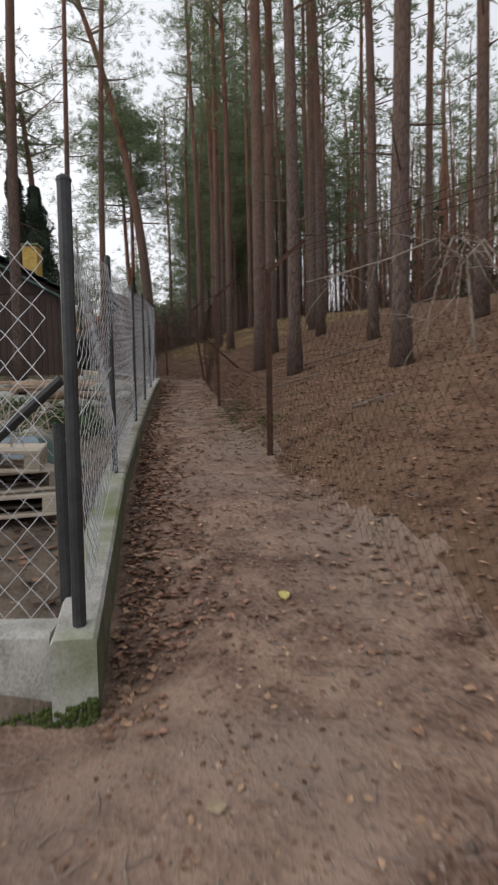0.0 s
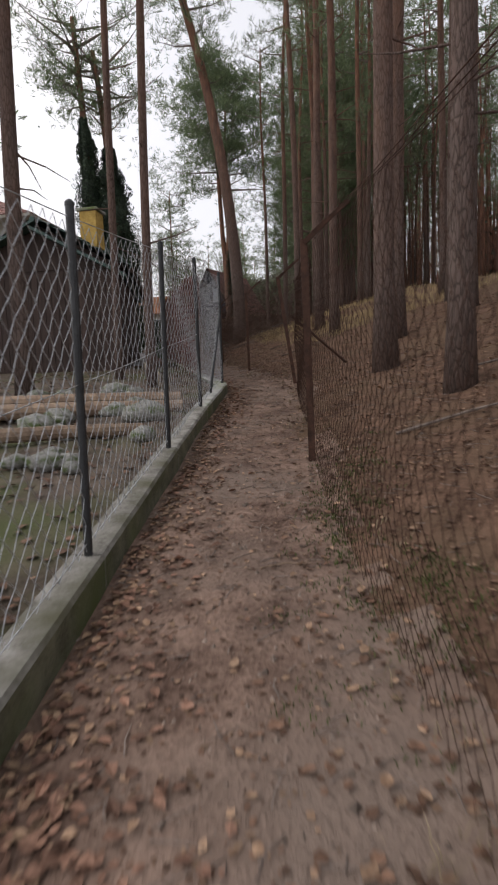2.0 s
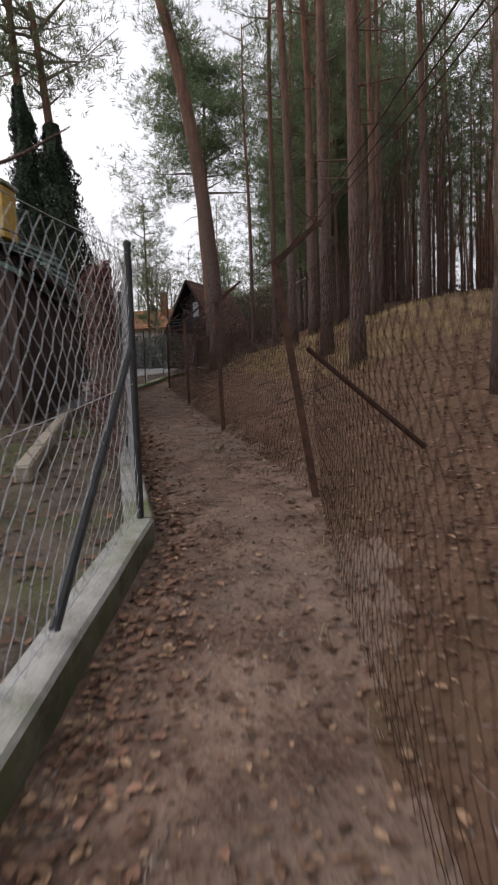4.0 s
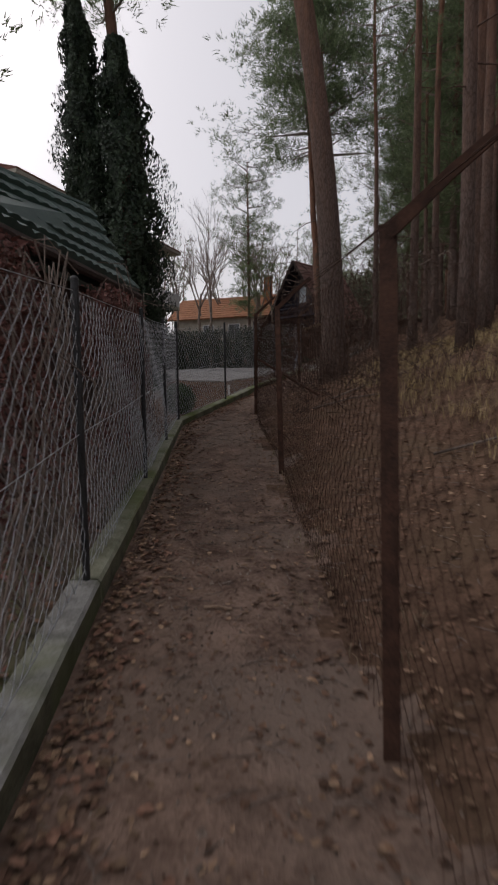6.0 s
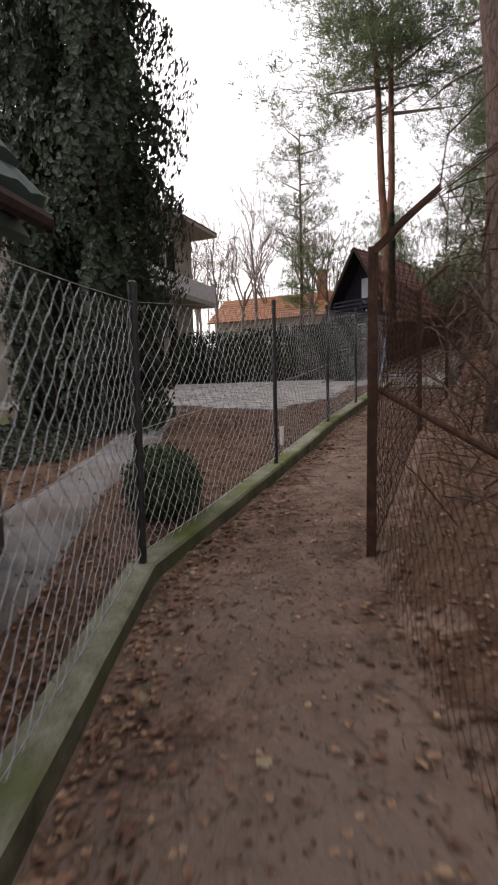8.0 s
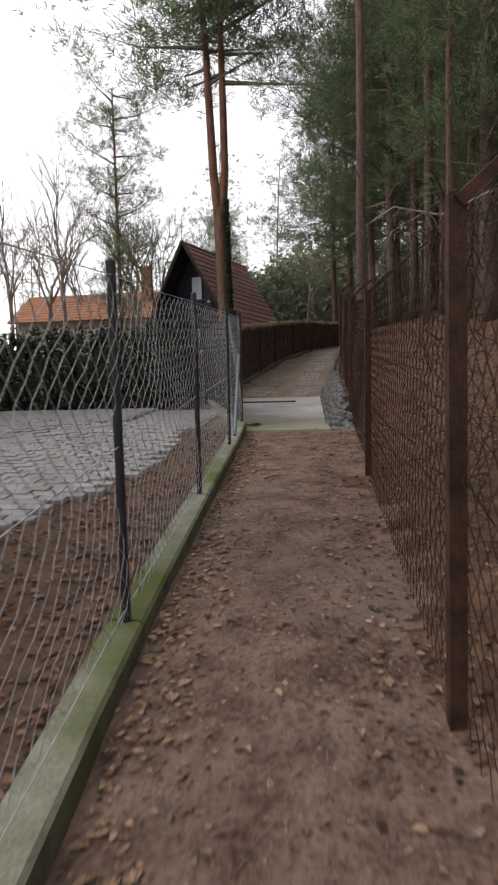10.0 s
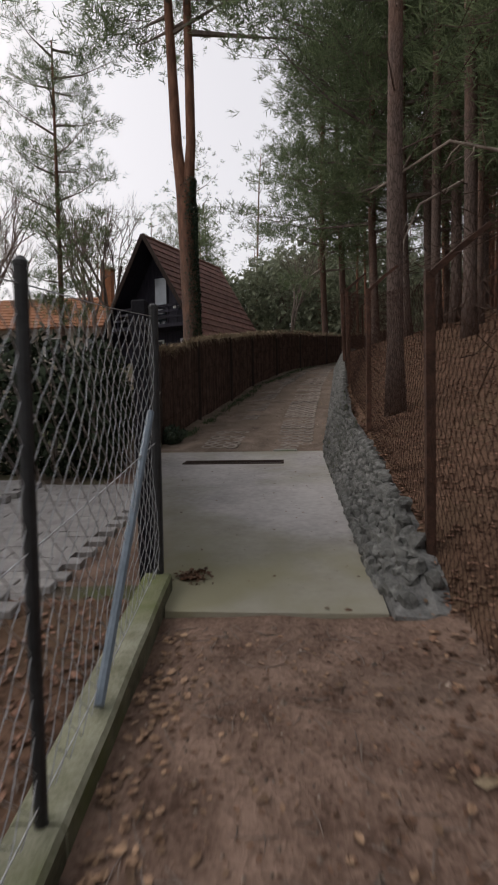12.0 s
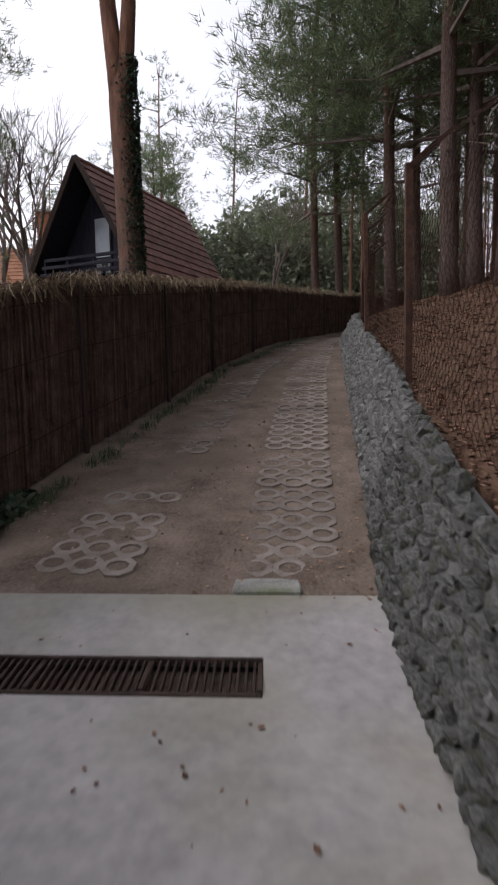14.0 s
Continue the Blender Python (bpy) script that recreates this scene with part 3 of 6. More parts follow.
# timber struts of the forest fence
for a, b in (((-3.25, 22.6, 3.3), (-2.15, 22.35, 2.68)), ((0.85, 12.0, 2.3), (1.75, 12.3, 1.5))):
    part("strut", Geo().tube([a, b], [0.018, 0.022], 8), RUSTP, forest_fence)


# ---- pines ----
def trunk_geo(height, r, bend, seed, sides=10):
    rr = random.Random(seed)
    pts, rad = [], []
    n = 16
    ph = rr.random() * 6
    for i in range(n + 1):
        t = i / n
        z = height * t
        wob = 0.10 * math.sin(ph + z * 0.45) * t
        pts.append((bend[0] * t * t + wob, bend[1] * t * t + 0.08 * math.cos(ph * 2 + z * 0.5) * t, z - 0.15))
        flare = 1 + 0.45 * math.exp(-z / 0.22)
        rad.append(r * flare * (1 - 0.72 * t ** 1.3))
    return pts, rad


def at_height(pts, z):
    for a, b in zip(pts[:-1], pts[1:]):
        if a[2] <= z <= b[2]:
            t = (z - a[2]) / (b[2] - a[2])
            return Vector(a).lerp(Vector(b), t)
    return Vector(pts[-1])


def tuft(g, p, out, size, rr, blades=8, wide=0.065):
    """A brush of needles at a shoot's end."""
    out = out.normalized()
    for _ in range(blades):
        d = (out + Vector((rr.uniform(-1, 1), rr.uniform(-1, 1), rr.uniform(-0.7, 0.9))) * 0.9).normalized()
        s = d.orthogonal().normalized() * size * wide
        s.rotate(Matrix.Rotation(rr.random() * 6.28, 3, d))
        k = len(g.v)
        b = p + Vector((rr.uniform(-1, 1), rr.uniform(-1, 1), rr.uniform(-1, 1))) * size * 0.45
        g.v += [tuple(b - s), tuple(b + s), tuple(b + d * size)]
        g.f.append((k, k + 1, k + 2))


def pine_crown(pts, height, start, spread, branches, tufts, seed, size=0.34, droop=0.0, blades=8, wide=0.065, broad=False):
    rr = random.Random(seed)
    wood, leaf = Geo(), Geo()
    for i in range(branches):
        t = (i + rr.random()) / branches
        z = height * (start + (0.985 - start) * t)
        base = at_height(pts, z)
        a = i * 2.4 + rr.uniform(-0.5, 0.5)
        reach = spread * (0.35 + 0.65 * math.sin(math.pi * min(1, 0.25 + 0.75 * (1 - t)))) * rr.uniform(0.55, 1.1)
        if broad:
            reach = spread * (1 - 0.7 * t ** 1.6) * rr.uniform(0.6, 1.1)
        d = Vector((math.cos(a), math.sin(a), rr.uniform(0.05, 0.5) - droop))
        mid = base + d * reach * 0.5
        end = base + d * reach + Vector((0, 0, 0.15 * reach))
        wood.tube([base, mid, end], [0.03 + 0.012 * reach, 0.02, 0.008], 4, False)
        pads = max(2, tufts // 8)
        for k in range(pads):
            s = 0.4 + 0.6 * (k + rr.random()) / pads
            c = base.lerp(mid, s * 2) if s < 0.5 else mid.lerp(end, s * 2 - 1)
            c = c + Vector((rr.gauss(0, 0.18 * reach), rr.gauss(0, 0.18 * reach), rr.gauss(0.05, 0.1 * reach)))
            if wide < 0.1:
                wood.tube([c - Vector((0, 0, 0.02)), base.lerp(end, max(0.1, s - 0.25))], [0.005, 0.009], 3, False)
            spr = size * rr.uniform(0.7, 1.25)
            for _ in range(tufts // pads):
                off = Vector((rr.gauss(0, spr), rr.gauss(0, spr), rr.gauss(0, spr * 0.4)))
                tuft(leaf, c + off, off + Vector((0, 0, 0.35)), size * 0.62 * rr.uniform(0.7, 1.3), rr, blades, wide)
    return wood, leaf


def dead_stubs(g, pts, height, r, upto, count, seed):
    rr = random.Random(seed)
    for _ in range(count):
        z = height * rr.uniform(0.12, upto)
        b = at_height(pts, z)
        a = rr.random() * 6.28
        ln = rr.uniform(0.15, 1.1)
        d = Vector((math.cos(a), math.sin(a), rr.uniform(-0.3, 0.25)))
        g.tube([b, b + d * ln * 0.6, b + d * ln + Vector((0, 0, rr.uniform(-0.15, 0.1)))], [0.016, 0.01, 0.004], 4, False)


def pine(label, at, height=19, r=0.14, bend=(0, 0), seed=1, start=0.55, spread=2.0, branches=22, tufts=30, size=0.34, stubs=14, droop=0.0, group="pines of the forest", blades=10, wide=0.048, sides=10):
    t = thing("pine_tree", label, "pine tree", group=group)
    pts, rad = trunk_geo(height, r, bend, seed)
    stem = Geo().tube(pts, rad, sides)
    wood, leaf = pine_crown(pts, height, start, spread, branches, tufts, seed + 50, size, droop, blades, wide)
    dead_stubs(stem, pts, height, r, start, stubs, seed + 90)
    part("trunk", stem, BARK, t, smooth=True)
    tagged(part("limb_structure", wood, TWIG, t), kind="stuff")
    tagged(part("crown", leaf, NEEDLE, t), kind="stuff")
    t.matrix_basis = at
    return t


def join_copies(name, copies, mat, parent):
    """One mesh out of many placed copies of meshes."""
    co, idx, sizes, base = [], [], [], 0
    for me, m in copies:
        a = np.empty(len(me.vertices) * 3)
        me.vertices.foreach_get("co", a)
        m = np.array(m)
        co.append(a.reshape(-1, 3) @ m[:3, :3].T + m[:3, 3])
        b = np.empty(len(me.loops), dtype=np.int32)
        me.loops.foreach_get("vertex_index", b)
        idx.append(b + base)
        c = np.empty(len(me.polygons), dtype=np.int32)
        me.polygons.foreach_get("loop_total", c)
        sizes.append(c)
        base += len(me.vertices)
    co, idx, sizes = np.concatenate(co), np.concatenate(idx), np.concatenate(sizes)
    me = bpy.data.meshes.new(name)
    me.vertices.add(len(co))
    me.vertices.foreach_set("co", co.ravel())
    me.loops.add(len(idx))
    me.loops.foreach_set("vertex_index", idx)
    me.polygons.add(len(sizes))
    me.polygons.foreach_set("loop_start", (np.cumsum(sizes) - sizes).astype(np.int32))
    me.materials.append(mat)
    me.update(calc_edges=True)
    return tagged(part(name, me, None, parent), kind="stuff")


def stand(x, y, turn=0.0, s=1.0):
    return Matrix.Translation((x, y, ground(x, y) - 0.02)) @ Matrix.Rotation(turn, 4, "Z") @ Matrix.Scale(s, 4)


FOREST_LABEL = "tall slender pine with bare trunk and high thin crown"
kinds = []
for k in range(6):
    kinds.append(dict(height=17 + 1.3 * k, r=0.105 + 0.012 * (k % 4), bend=(rng.uniform(-0.7, 0.7), rng.uniform(-0.5, 0.5)), seed=11 + k, start=(0.5, 0.4, 0.55, 0.36, 0.46, 0.32)[k], spread=1.7 + 0.25 * (k % 3), branches=18, tufts=27))
spots = [(2.69, 8.1, 0), (4.47, 9.9, 1), (2.21, 10.47, 2), (3.95, 6.1, 0), (1.45, 16.8, 1), (-2.9, 37.2, 2), (0.2, 43.6, 1), (0.97, 19.6, 0), (0.05, 23.3, 4), (4.0, 14.0, 5), (2.6, 13.2, 3), (-1.1, 30.2, 0), (-0.6, 34.0, 3)]
placed = [(x, y) for x, y, _ in spots]
# the rest of the wood, sown at random with a least distance
tries = 0
while len(spots) < 165 and tries < 6000:
    tries += 1
    y = rng.uniform(-1, 66)
    d = 2.2 + 30 * rng.random() ** 1.5
    x = lerp(RIGHT, y) + d
    gap = 1.55 if d < 14 else 2.0
    if all((x - a) ** 2 + (y - b) ** 2 > gap * gap for a, b in placed):
        placed.append((x, y))
        spots.append((x, y, rng.randrange(6)))
# younger pines with low crowns deeper in the wood, and more trees above the lane
for k in range(2):
    kinds.append(dict(height=10.5 + 2.5 * k, r=0.07, bend=(0.2, 0.1), seed=41 + k, start=0.24, spread=1.9, branches=24, tufts=24))
tries = 0
while len(spots) < 240 and tries < 6000:
    tries += 1
    young = len(spots) < 180
    y = rng.uniform(4, 70) if young else rng.uniform(36, 62)
    x = lerp(RIGHT, y) + (rng.uniform(9, 34) if young else rng.uniform(2.2, 16))
    if all((x - a) ** 2 + (y - b) ** 2 > 1.6 for a, b in placed):
        placed.append((x, y))
        spots.append((x, y, 6 + rng.randrange(2) if young else rng.randrange(6)))
# plain, cheaper trees for the depth of the wood
for k in range(4):
    kinds.append(dict(height=16 + 1.5 * k, r=0.10 + 0.012 * k, bend=(rng.uniform(-0.7, 0.7), rng.uniform(-0.5, 0.5)), seed=71 + k, start=(0.46, 0.56, 0.4, 0.5)[k], spread=2.0 + 0.2 * k, branches=14, tufts=16, size=0.46, stubs=8, blades=7, wide=0.1, sides=6))
spots = [(x, y, 8 + (k + i) % 4 if k < 6 and (x - lerp(RIGHT, y) > 8.5 or y > 52) else k) for i, (x, y, k) in enumerate(spots)]
tries = 0
while len(spots) < 390 and tries < 9000:
    tries += 1
    y = rng.uniform(20, 40) if len(spots) < 245 else rng.uniform(40, 88)
    x = lerp(RIGHT, y) + (rng.uniform(8, 40) if y < 40 else rng.uniform(5, 34))
    if all((x - a) ** 2 + (y - b) ** 2 > 1.9 for a, b in placed):
        placed.append((x, y))
        spots.append((x, y, 8 + rng.randrange(4)))
first = {}
deep = []
for i, (x, y, k) in enumerate(spots):
    if i > 12 and y < 44 and x - lerp(RIGHT, y) > 5.5 and k in first and i % 5 < 3:
        continue
    if k > 7 and k in first and (x - lerp(RIGHT, y) > 12 or y > 58):
        if (y < 42 or x > 2 + 0.12 * y) and rng.random() < 0.66:
            continue
        deep.append((k, stand(x, y, rng.random() * 6.28, rng.uniform(0.85, 1.12))))
        continue
    m = stand(x, y, rng.random() * 6.28, 0.8 if (x, y) == (-2.9, 37.2) else rng.uniform(0.85, 1.12))
    if k not in first:
        first[k] = pine(FOREST_LABEL, m, **kinds[k])
    else:
        copy_thing(first[k], m)


def custom_pine(label, x, y, height, r, fx, fy, seed, start, spread, branches, tufts, size=0.34, stubs=10, group="", name="pine_tree", droop=0.0, sides=12, wide=0.045, broad=False, blades=11):
    """A pine whose stem follows offsets fx(z), fy(z)."""
    t = thing(name, label, "pine tree", group=group, at=(x, y, ground(x, y) - 0.02))
    pts, rad = [], []
    for i in range(19):
        z = height * i / 18
        pts.append((fx(z), fy(z), z - 0.15))
        rad.append(r * (1 + 0.35 * math.exp(-z / 0.3)) * (1 - 0.7 * (i / 18) ** 1.3))
    wood, leaf = pine_crown(pts, height, start, spread, branches, tufts, seed, size, droop, blades=blades, wide=wide, broad=broad)
    stem = Geo().tube(pts, rad, sides)
    dead_stubs(stem, pts, height, r, start, stubs, seed + 3)
    part("trunk", stem, BARK, t, smooth=True)
    tagged(part("limb_structure", wood, TWIG, t), kind="stuff")
    tagged(part("crown", leaf, NEEDLE, t), kind="stuff")
    return t, pts


custom_pine("stout leaning pine with reddish upper trunk behind the rusty fence", -2.45, 25.3, 20, 0.25, lambda z: -0.0105 * z * z, lambda z: 0.02 * z, 301, 0.5, 2.6, 26, 54)
LEFTP = "slim pine standing in the fenced garden"
for x, y, h, r, b, sd, st in ((-3.3, 9.9, 18, 0.13, -0.9, 311, 0.62), (-2.84, 10.23, 18, 0.115, 0.25, 312, 0.6), (-2.52, 12.94, 17, 0.075, 0.15, 313, 0.55), (-1.31, 11.3, 17, 0.07, 0.3, 314, 0.6)):
    custom_pine(LEFTP, x, y, h, r, lambda z, b=b: b * (z / 10) ** 2, lambda z: 0.0, sd, st, 1.9, 20, 32, group="pines in the garden")
custom_pine("thin pine with short foliage behind the garden hedge", -12.8, 50.2, 12, 0.1, lambda z: 0.0, lambda z: 0.0, 321, 0.14, 2.4, 30, 64, size=0.36)
custom_pine("young bushy pine behind the pointed house", -10.6, 66, 9.5, 0.1, lambda z: 0.0, lambda z: 0.0, 322, 0.25, 2.0, 28, 60, size=0.4)
for x, y, sd in ((-1.2, 50.5, 331), (-0.9, 46.6, 332), (0.6, 55.0, 333), (-2.6, 57.5, 334), (0.9, 41.2, 335), (0.2, 38.6, 336), (1.5, 44.0, 337), (0.3, 48.6, 338), (1.4, 52.0, 339), (2.4, 47.4, 342), (1.9, 39.6, 343)):
    custom_pine("dark pine with low wide boughs beside the lane", x, y, 15, 0.16, lambda z: 0.004 * z * z - 0.05 * z, lambda z: 0.0, sd, 0.26 if y > 45 else 0.2, 4.3 if y > 45 else 3.4, 34, 88, size=0.44, droop=0.14, group="boughed pines by the lane", broad=y > 45)
custom_pine("large pine with wide dark green crown", -1.6, 58.5, 17, 0.17, lambda z: -0.03 * z, lambda z: 0.0, 341, 0.3, 3.4, 32, 80, size=0.42)


def ivy_column(x, y, height, r0, seed, lean):
    t = thing("ivy_tree", "dead-looking pine trunk wrapped in dark green ivy", "tree", group="ivy-clad trees", at=(x, y, ground(x, y) - 0.05))
    rr = random.Random(seed)
    pts = [(lean * (z / 10) ** 2, 0.0, z) for z in np.linspace(0, height + 4, 12)]
    wood, leaf = pine_crown(pts, height + 4, 0.72, 3.4, 18, 44, seed, 0.36)
    stem = Geo().tube(pts, [0.24 * (1 - 0.6 * i / 11) for i in range(12)], 10)
    part("trunk", stem, BARK, t, smooth=True)
    tagged(part("limb_structure", wood, TWIG, t), kind="stuff")
    tagged(part("crown", leaf, NEEDLE, t), kind="stuff")
    ivy = Geo()
    for _ in range(34000):
        z = height * rr.random() ** 0.85
        a = rr.random() * 6.283
        bulge = 0.8 + 0.75 * noise.noise((math.cos(a) * 1.9, math.sin(a) * 1.9 + seed, z * 1.1)) + 0.3 * noise.noise((math.cos(a) * 5, math.sin(a) * 5, z * 3.0))
        rad = r0 * bulge * lerp([(0, 0.66), (0.25, 0.95), (0.45, 1.0), (0.7, 0.82), (1, 0.22)], z / height) * (0.42 + 0.6 * rr.random() ** 0.6)
        c = at_height(pts, z) + Vector((math.cos(a) * rad, math.sin(a) * rad, 0))
        out = Vector((math.cos(a), math.sin(a), rr.uniform(-0.9, 0.3))).normalized()
        u = out.orthogonal().normalized()
        u.rotate(Matrix.Rotation(rr.random() * 6.28, 3, out))
        w = out.cross(u)
        s = rr.uniform(0.026, 0.058)
        k = len(ivy.v)
        ivy.v += [tuple(c - u * s), tuple(c - w * s * 0.9 + out * s * 0.3), tuple(c + u * s * 1.2 + Vector((0, 0, -s * 0.4))), tuple(c + w * s * 0.9 + out * s * 0.3)]
        ivy.f += [(k, k + 1, k + 2), (k, k + 2, k + 3)]
    tagged(part("ivy", ivy, IVY, t, "dark green ivy foliage"), kind="stuff")


ivy_column(-8.7, 25.9, 9.8, 0.74, 401, -0.25)
ivy_column(-7.75, 26.3, 8.6, 1.12, 402, -0.5)

# forked pine between the brushwood fence and the pointed house
twin = thing("forked_pine", "red-barked pine forking into two stems with ivy on one", "pine tree", at=(-7.74, 49.2, ground(-7.74, 49.2)))
stem = Geo().tube([(0, 0, -0.2), (0.02, 0, 0.5), (0.01, 0, 1.5), (-0.06, 0, 4), (-0.13, 0, 5.5), (-0.14, 0, 6.3)], [0.42, 0.34, 0.31, 0.295, 0.28, 0.16], 14)
la = [(-0.14, 0, 4.6), (-0.22, 0, 6.1), (-0.36, 0, 7.6), (-0.45, 0, 10), (-0.55, 0, 12.8), (-0.75, 0, 15.5), (-1.1, 0, 21)]
lb = [(-0.08, 0, 4.6), (0.0, 0, 6.1), (0.13, 0, 7.6), (0.13, 0, 10), (0.11, 0, 12.8), (0.16, 0, 15.5), (0.35, 0, 21.5)]
stem.tube(la, [0.2, 0.21, 0.185, 0.165, 0.14, 0.11, 0.04], 12).tube(lb, [0.2, 0.195, 0.165, 0.155, 0.13, 0.1, 0.04], 12)
part("trunk", stem, REDBARK, twin, smooth=True)
for pts, sd in ((la, 411), (lb, 412)):
    wood, leaf = pine_crown(pts, 21, 0.53, 6.0, 26, 150, sd, 0.5, 0.1, 7, 0.07, True)
    tagged(part("limb_structure", wood, TWIG, twin), kind="stuff")
    tagged(part("crown", leaf, NEEDLE, twin), kind="stuff")
ivy = Geo()
for _ in range(5200):
    z = 6.4 * rng.random() ** 1.25
    a = rng.gauss(-0.35, 0.62)
    lump = 0.05 + 0.13 * abs(noise.noise((z * 1.7, a * 1.5, 3)))
    rad = 0.27 + lump * rng.random() * (1.25 - z / 9)
    cx = lerp([(0, 0.02), (4, -0.04), (6, 0.0), (7.6, 0.1), (9, 0.1)], z) - (0.05 if z > 5.5 else 0)
    c = Vector((cx + math.cos(a) * rad, math.sin(a) * rad, z))
    s = rng.uniform(0.028, 0.06)
    k = len(ivy.v)
    ivy.v += [tuple(c + Vector((rng.uniform(-s, s), rng.uniform(-s, s), rng.uniform(-s, s)))) for _ in range(4)]
    ivy.f += [(k, k + 1, k + 2), (k, k + 2, k + 3)]
tagged(part("ivy", ivy, IVY, twin, "dark ivy climbing the stem"), kind="stuff")


def bare_tree(x, y, height, seed):
    t = thing("bare_tree", "leafless grey-brown broadleaf tree with fine twigs", "tree", group="bare trees behind the gardens", at=(x, y, ground(x, y)))
    rr = random.Random(seed)
    g = Geo()

    def grow(p, d, ln, r, lvl):
        q = p + d * ln
        m = (p + q) / 2 + Vector((rr.uniform(-1, 1), rr.uniform(-1, 1), 0)) * ln * 0.06
        g.tube([p, m, q], [r, r * 0.85, r * 0.65], 5 if lvl < 2 else 3, False)
        if lvl == 5:
            return
        for _ in range(3 if lvl else 4):
            a = (d + Vector((rr.uniform(-1, 1), rr.uniform(-1, 1), rr.uniform(-0.1, 0.9))) * 0.75).normalized()
            grow(p.lerp(q, rr.uniform(0.55, 1.0)), a, ln * rr.uniform(0.55, 0.8), r * 0.55, lvl + 1)

    grow(Vector((0, 0, -0.1)), Vector((0.03, 0, 1)), height * 0.33, height * 0.011, 0)
    part("trunk", g, TWIG, t)
    return t


bt = [bare_tree(-16.5, 52, 11, 501), bare_tree(-14.2, 56, 10, 502), bare_tree(-19, 56, 12, 503)]
for i, (x, y) in enumerate(((-18.2, 50), (-21, 53), (-15.2, 60), (-12.6, 70), (-5.5, 72), (-3.0, 74), (-24, 58), (-20, 63), (-12.2, 53.5), (-27, 40), (-4.2, 66))):
    copy_thing(bt[i % 3], stand(x, y, i * 1.1, 0.85 + 0.08 * (i % 4)))

def lane_left(y):
    return lerp([(38.2, -6.35), (38.7, -6.3), (40.4, -5.9), (44.1, -5.2), (47.5, -3.95), (51, -2.2), (56, 0.2)], y)


def wall_x(y):
    return lerp([(32.4, -3.72), (38.1, -3.74), (40.4, -3.52), (46.8, -2.94), (50, -2.0), (54, -0.6)], y)


# farther woods
far_spots = []
while len(far_spots) < 75:
    x, y = rng.uniform(-45, 30), rng.uniform(58, 110)
    if x < -4 and y < 74:
        continue
    if all((x - a) ** 2 + (y - b) ** 2 > 6 for a, b in far_spots):
        far_spots.append((x, y))
for i, (x, y) in enumerate(far_spots):
    deep.append((8 + i % 4, stand(x, y, i * 1.7, rng.uniform(0.6, 0.95))))
deep_wood = thing("distant_pines", "many slender pines standing in the depth of the wood", "pine trees", kind="stuff")
for name, mat in (("trunk", BARK), ("limb_structure", TWIG), ("crown", NEEDLE)):
    copies = []
    for k, m in deep:
        for o in first[k].children:
            if o.name.split(".")[0] == name:
                copies.append((o.data, m))
    join_copies(name, copies, mat, deep_wood)
# bare stems that close the depth of the wood
g = Geo()
for i in range(950):
    if i % 3:
        y = rng.uniform(0, 80)
        x = lerp(RIGHT, y) + rng.uniform(13, 42)
    else:
        y = rng.uniform(54, 98)
        x = max(lerp(RIGHT, y), -2) + rng.uniform(5, 40)
    z, h, r = ground(x, y), rng.uniform(5, 11), rng.uniform(0.045, 0.1)
    lean = rng.uniform(-0.5, 0.5)
    g.tube([(x, y, z - 0.1), (x + lean * 0.35, y, z + h * 0.5), (x + lean, y, z + h)], [r, r * 0.8, r * 0.35], 6, False)
tagged(part("bare_stem", g, BARK, deep_wood, smooth=True), kind="stuff")
# dead lower twigs between the trunks above the lane
g = Geo()
for i in range(3600):
    y = rng.uniform(33, 66)
    x = wall_x(min(y, 53)) + (y - 53 if y > 53 else 0) * 0.4 + 1.6 + 11 * rng.random()
    c = Vector((x, y, ground(x, y) + 0.3 + 7.5 * rng.random() ** 1.3))
    d = Vector((rng.uniform(-1, 1), rng.uniform(-1, 1), rng.uniform(-0.9, 0.7))) * rng.uniform(0.3, 1.3)
    g.tube([c, c + d * 0.5 + Vector((0, 0, -0.06)), c + d], [0.011, 0.008, 0.003], 3, False)
tagged(part("dead_lower_twigs", g, DARKTWIG), "brown dead lower twigs between the pine trunks", "twigs", kind="stuff")
g = Geo()
for i in range(2600):
    y = 20.5 + 10 * rng.random()
    x = lerp(RIGHT, y) + 0.35 + 2.8 * rng.random() ** 1.2
    c = Vector((x, y, ground(x, y) + 2.1 * rng.random() ** 1.6))
    d = Vector((rng.uniform(-1, 1), rng.uniform(-1, 1), rng.uniform(-0.3, 0.9))) * rng.uniform(0.15, 0.6)
    g.tube([c, c + d * 0.5 + Vector((0, 0, 0.03)), c + d], [0.006, 0.0045, 0.002], 3, False)
tagged(part("bramble_brush", g, DARKTWIG), "tangle of brown leafless brush behind the rusty fence", "brush", kind="stuff")
# green thicket beyond the bend of the lane, distance haze painted into its colour
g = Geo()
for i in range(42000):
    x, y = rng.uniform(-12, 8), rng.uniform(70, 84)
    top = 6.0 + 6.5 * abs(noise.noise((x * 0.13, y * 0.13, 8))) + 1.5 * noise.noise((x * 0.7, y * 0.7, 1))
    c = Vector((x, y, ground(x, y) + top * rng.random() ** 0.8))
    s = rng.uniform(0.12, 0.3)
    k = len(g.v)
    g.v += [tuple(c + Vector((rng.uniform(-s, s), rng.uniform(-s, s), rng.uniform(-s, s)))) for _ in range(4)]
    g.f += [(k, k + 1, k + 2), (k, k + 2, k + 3)]
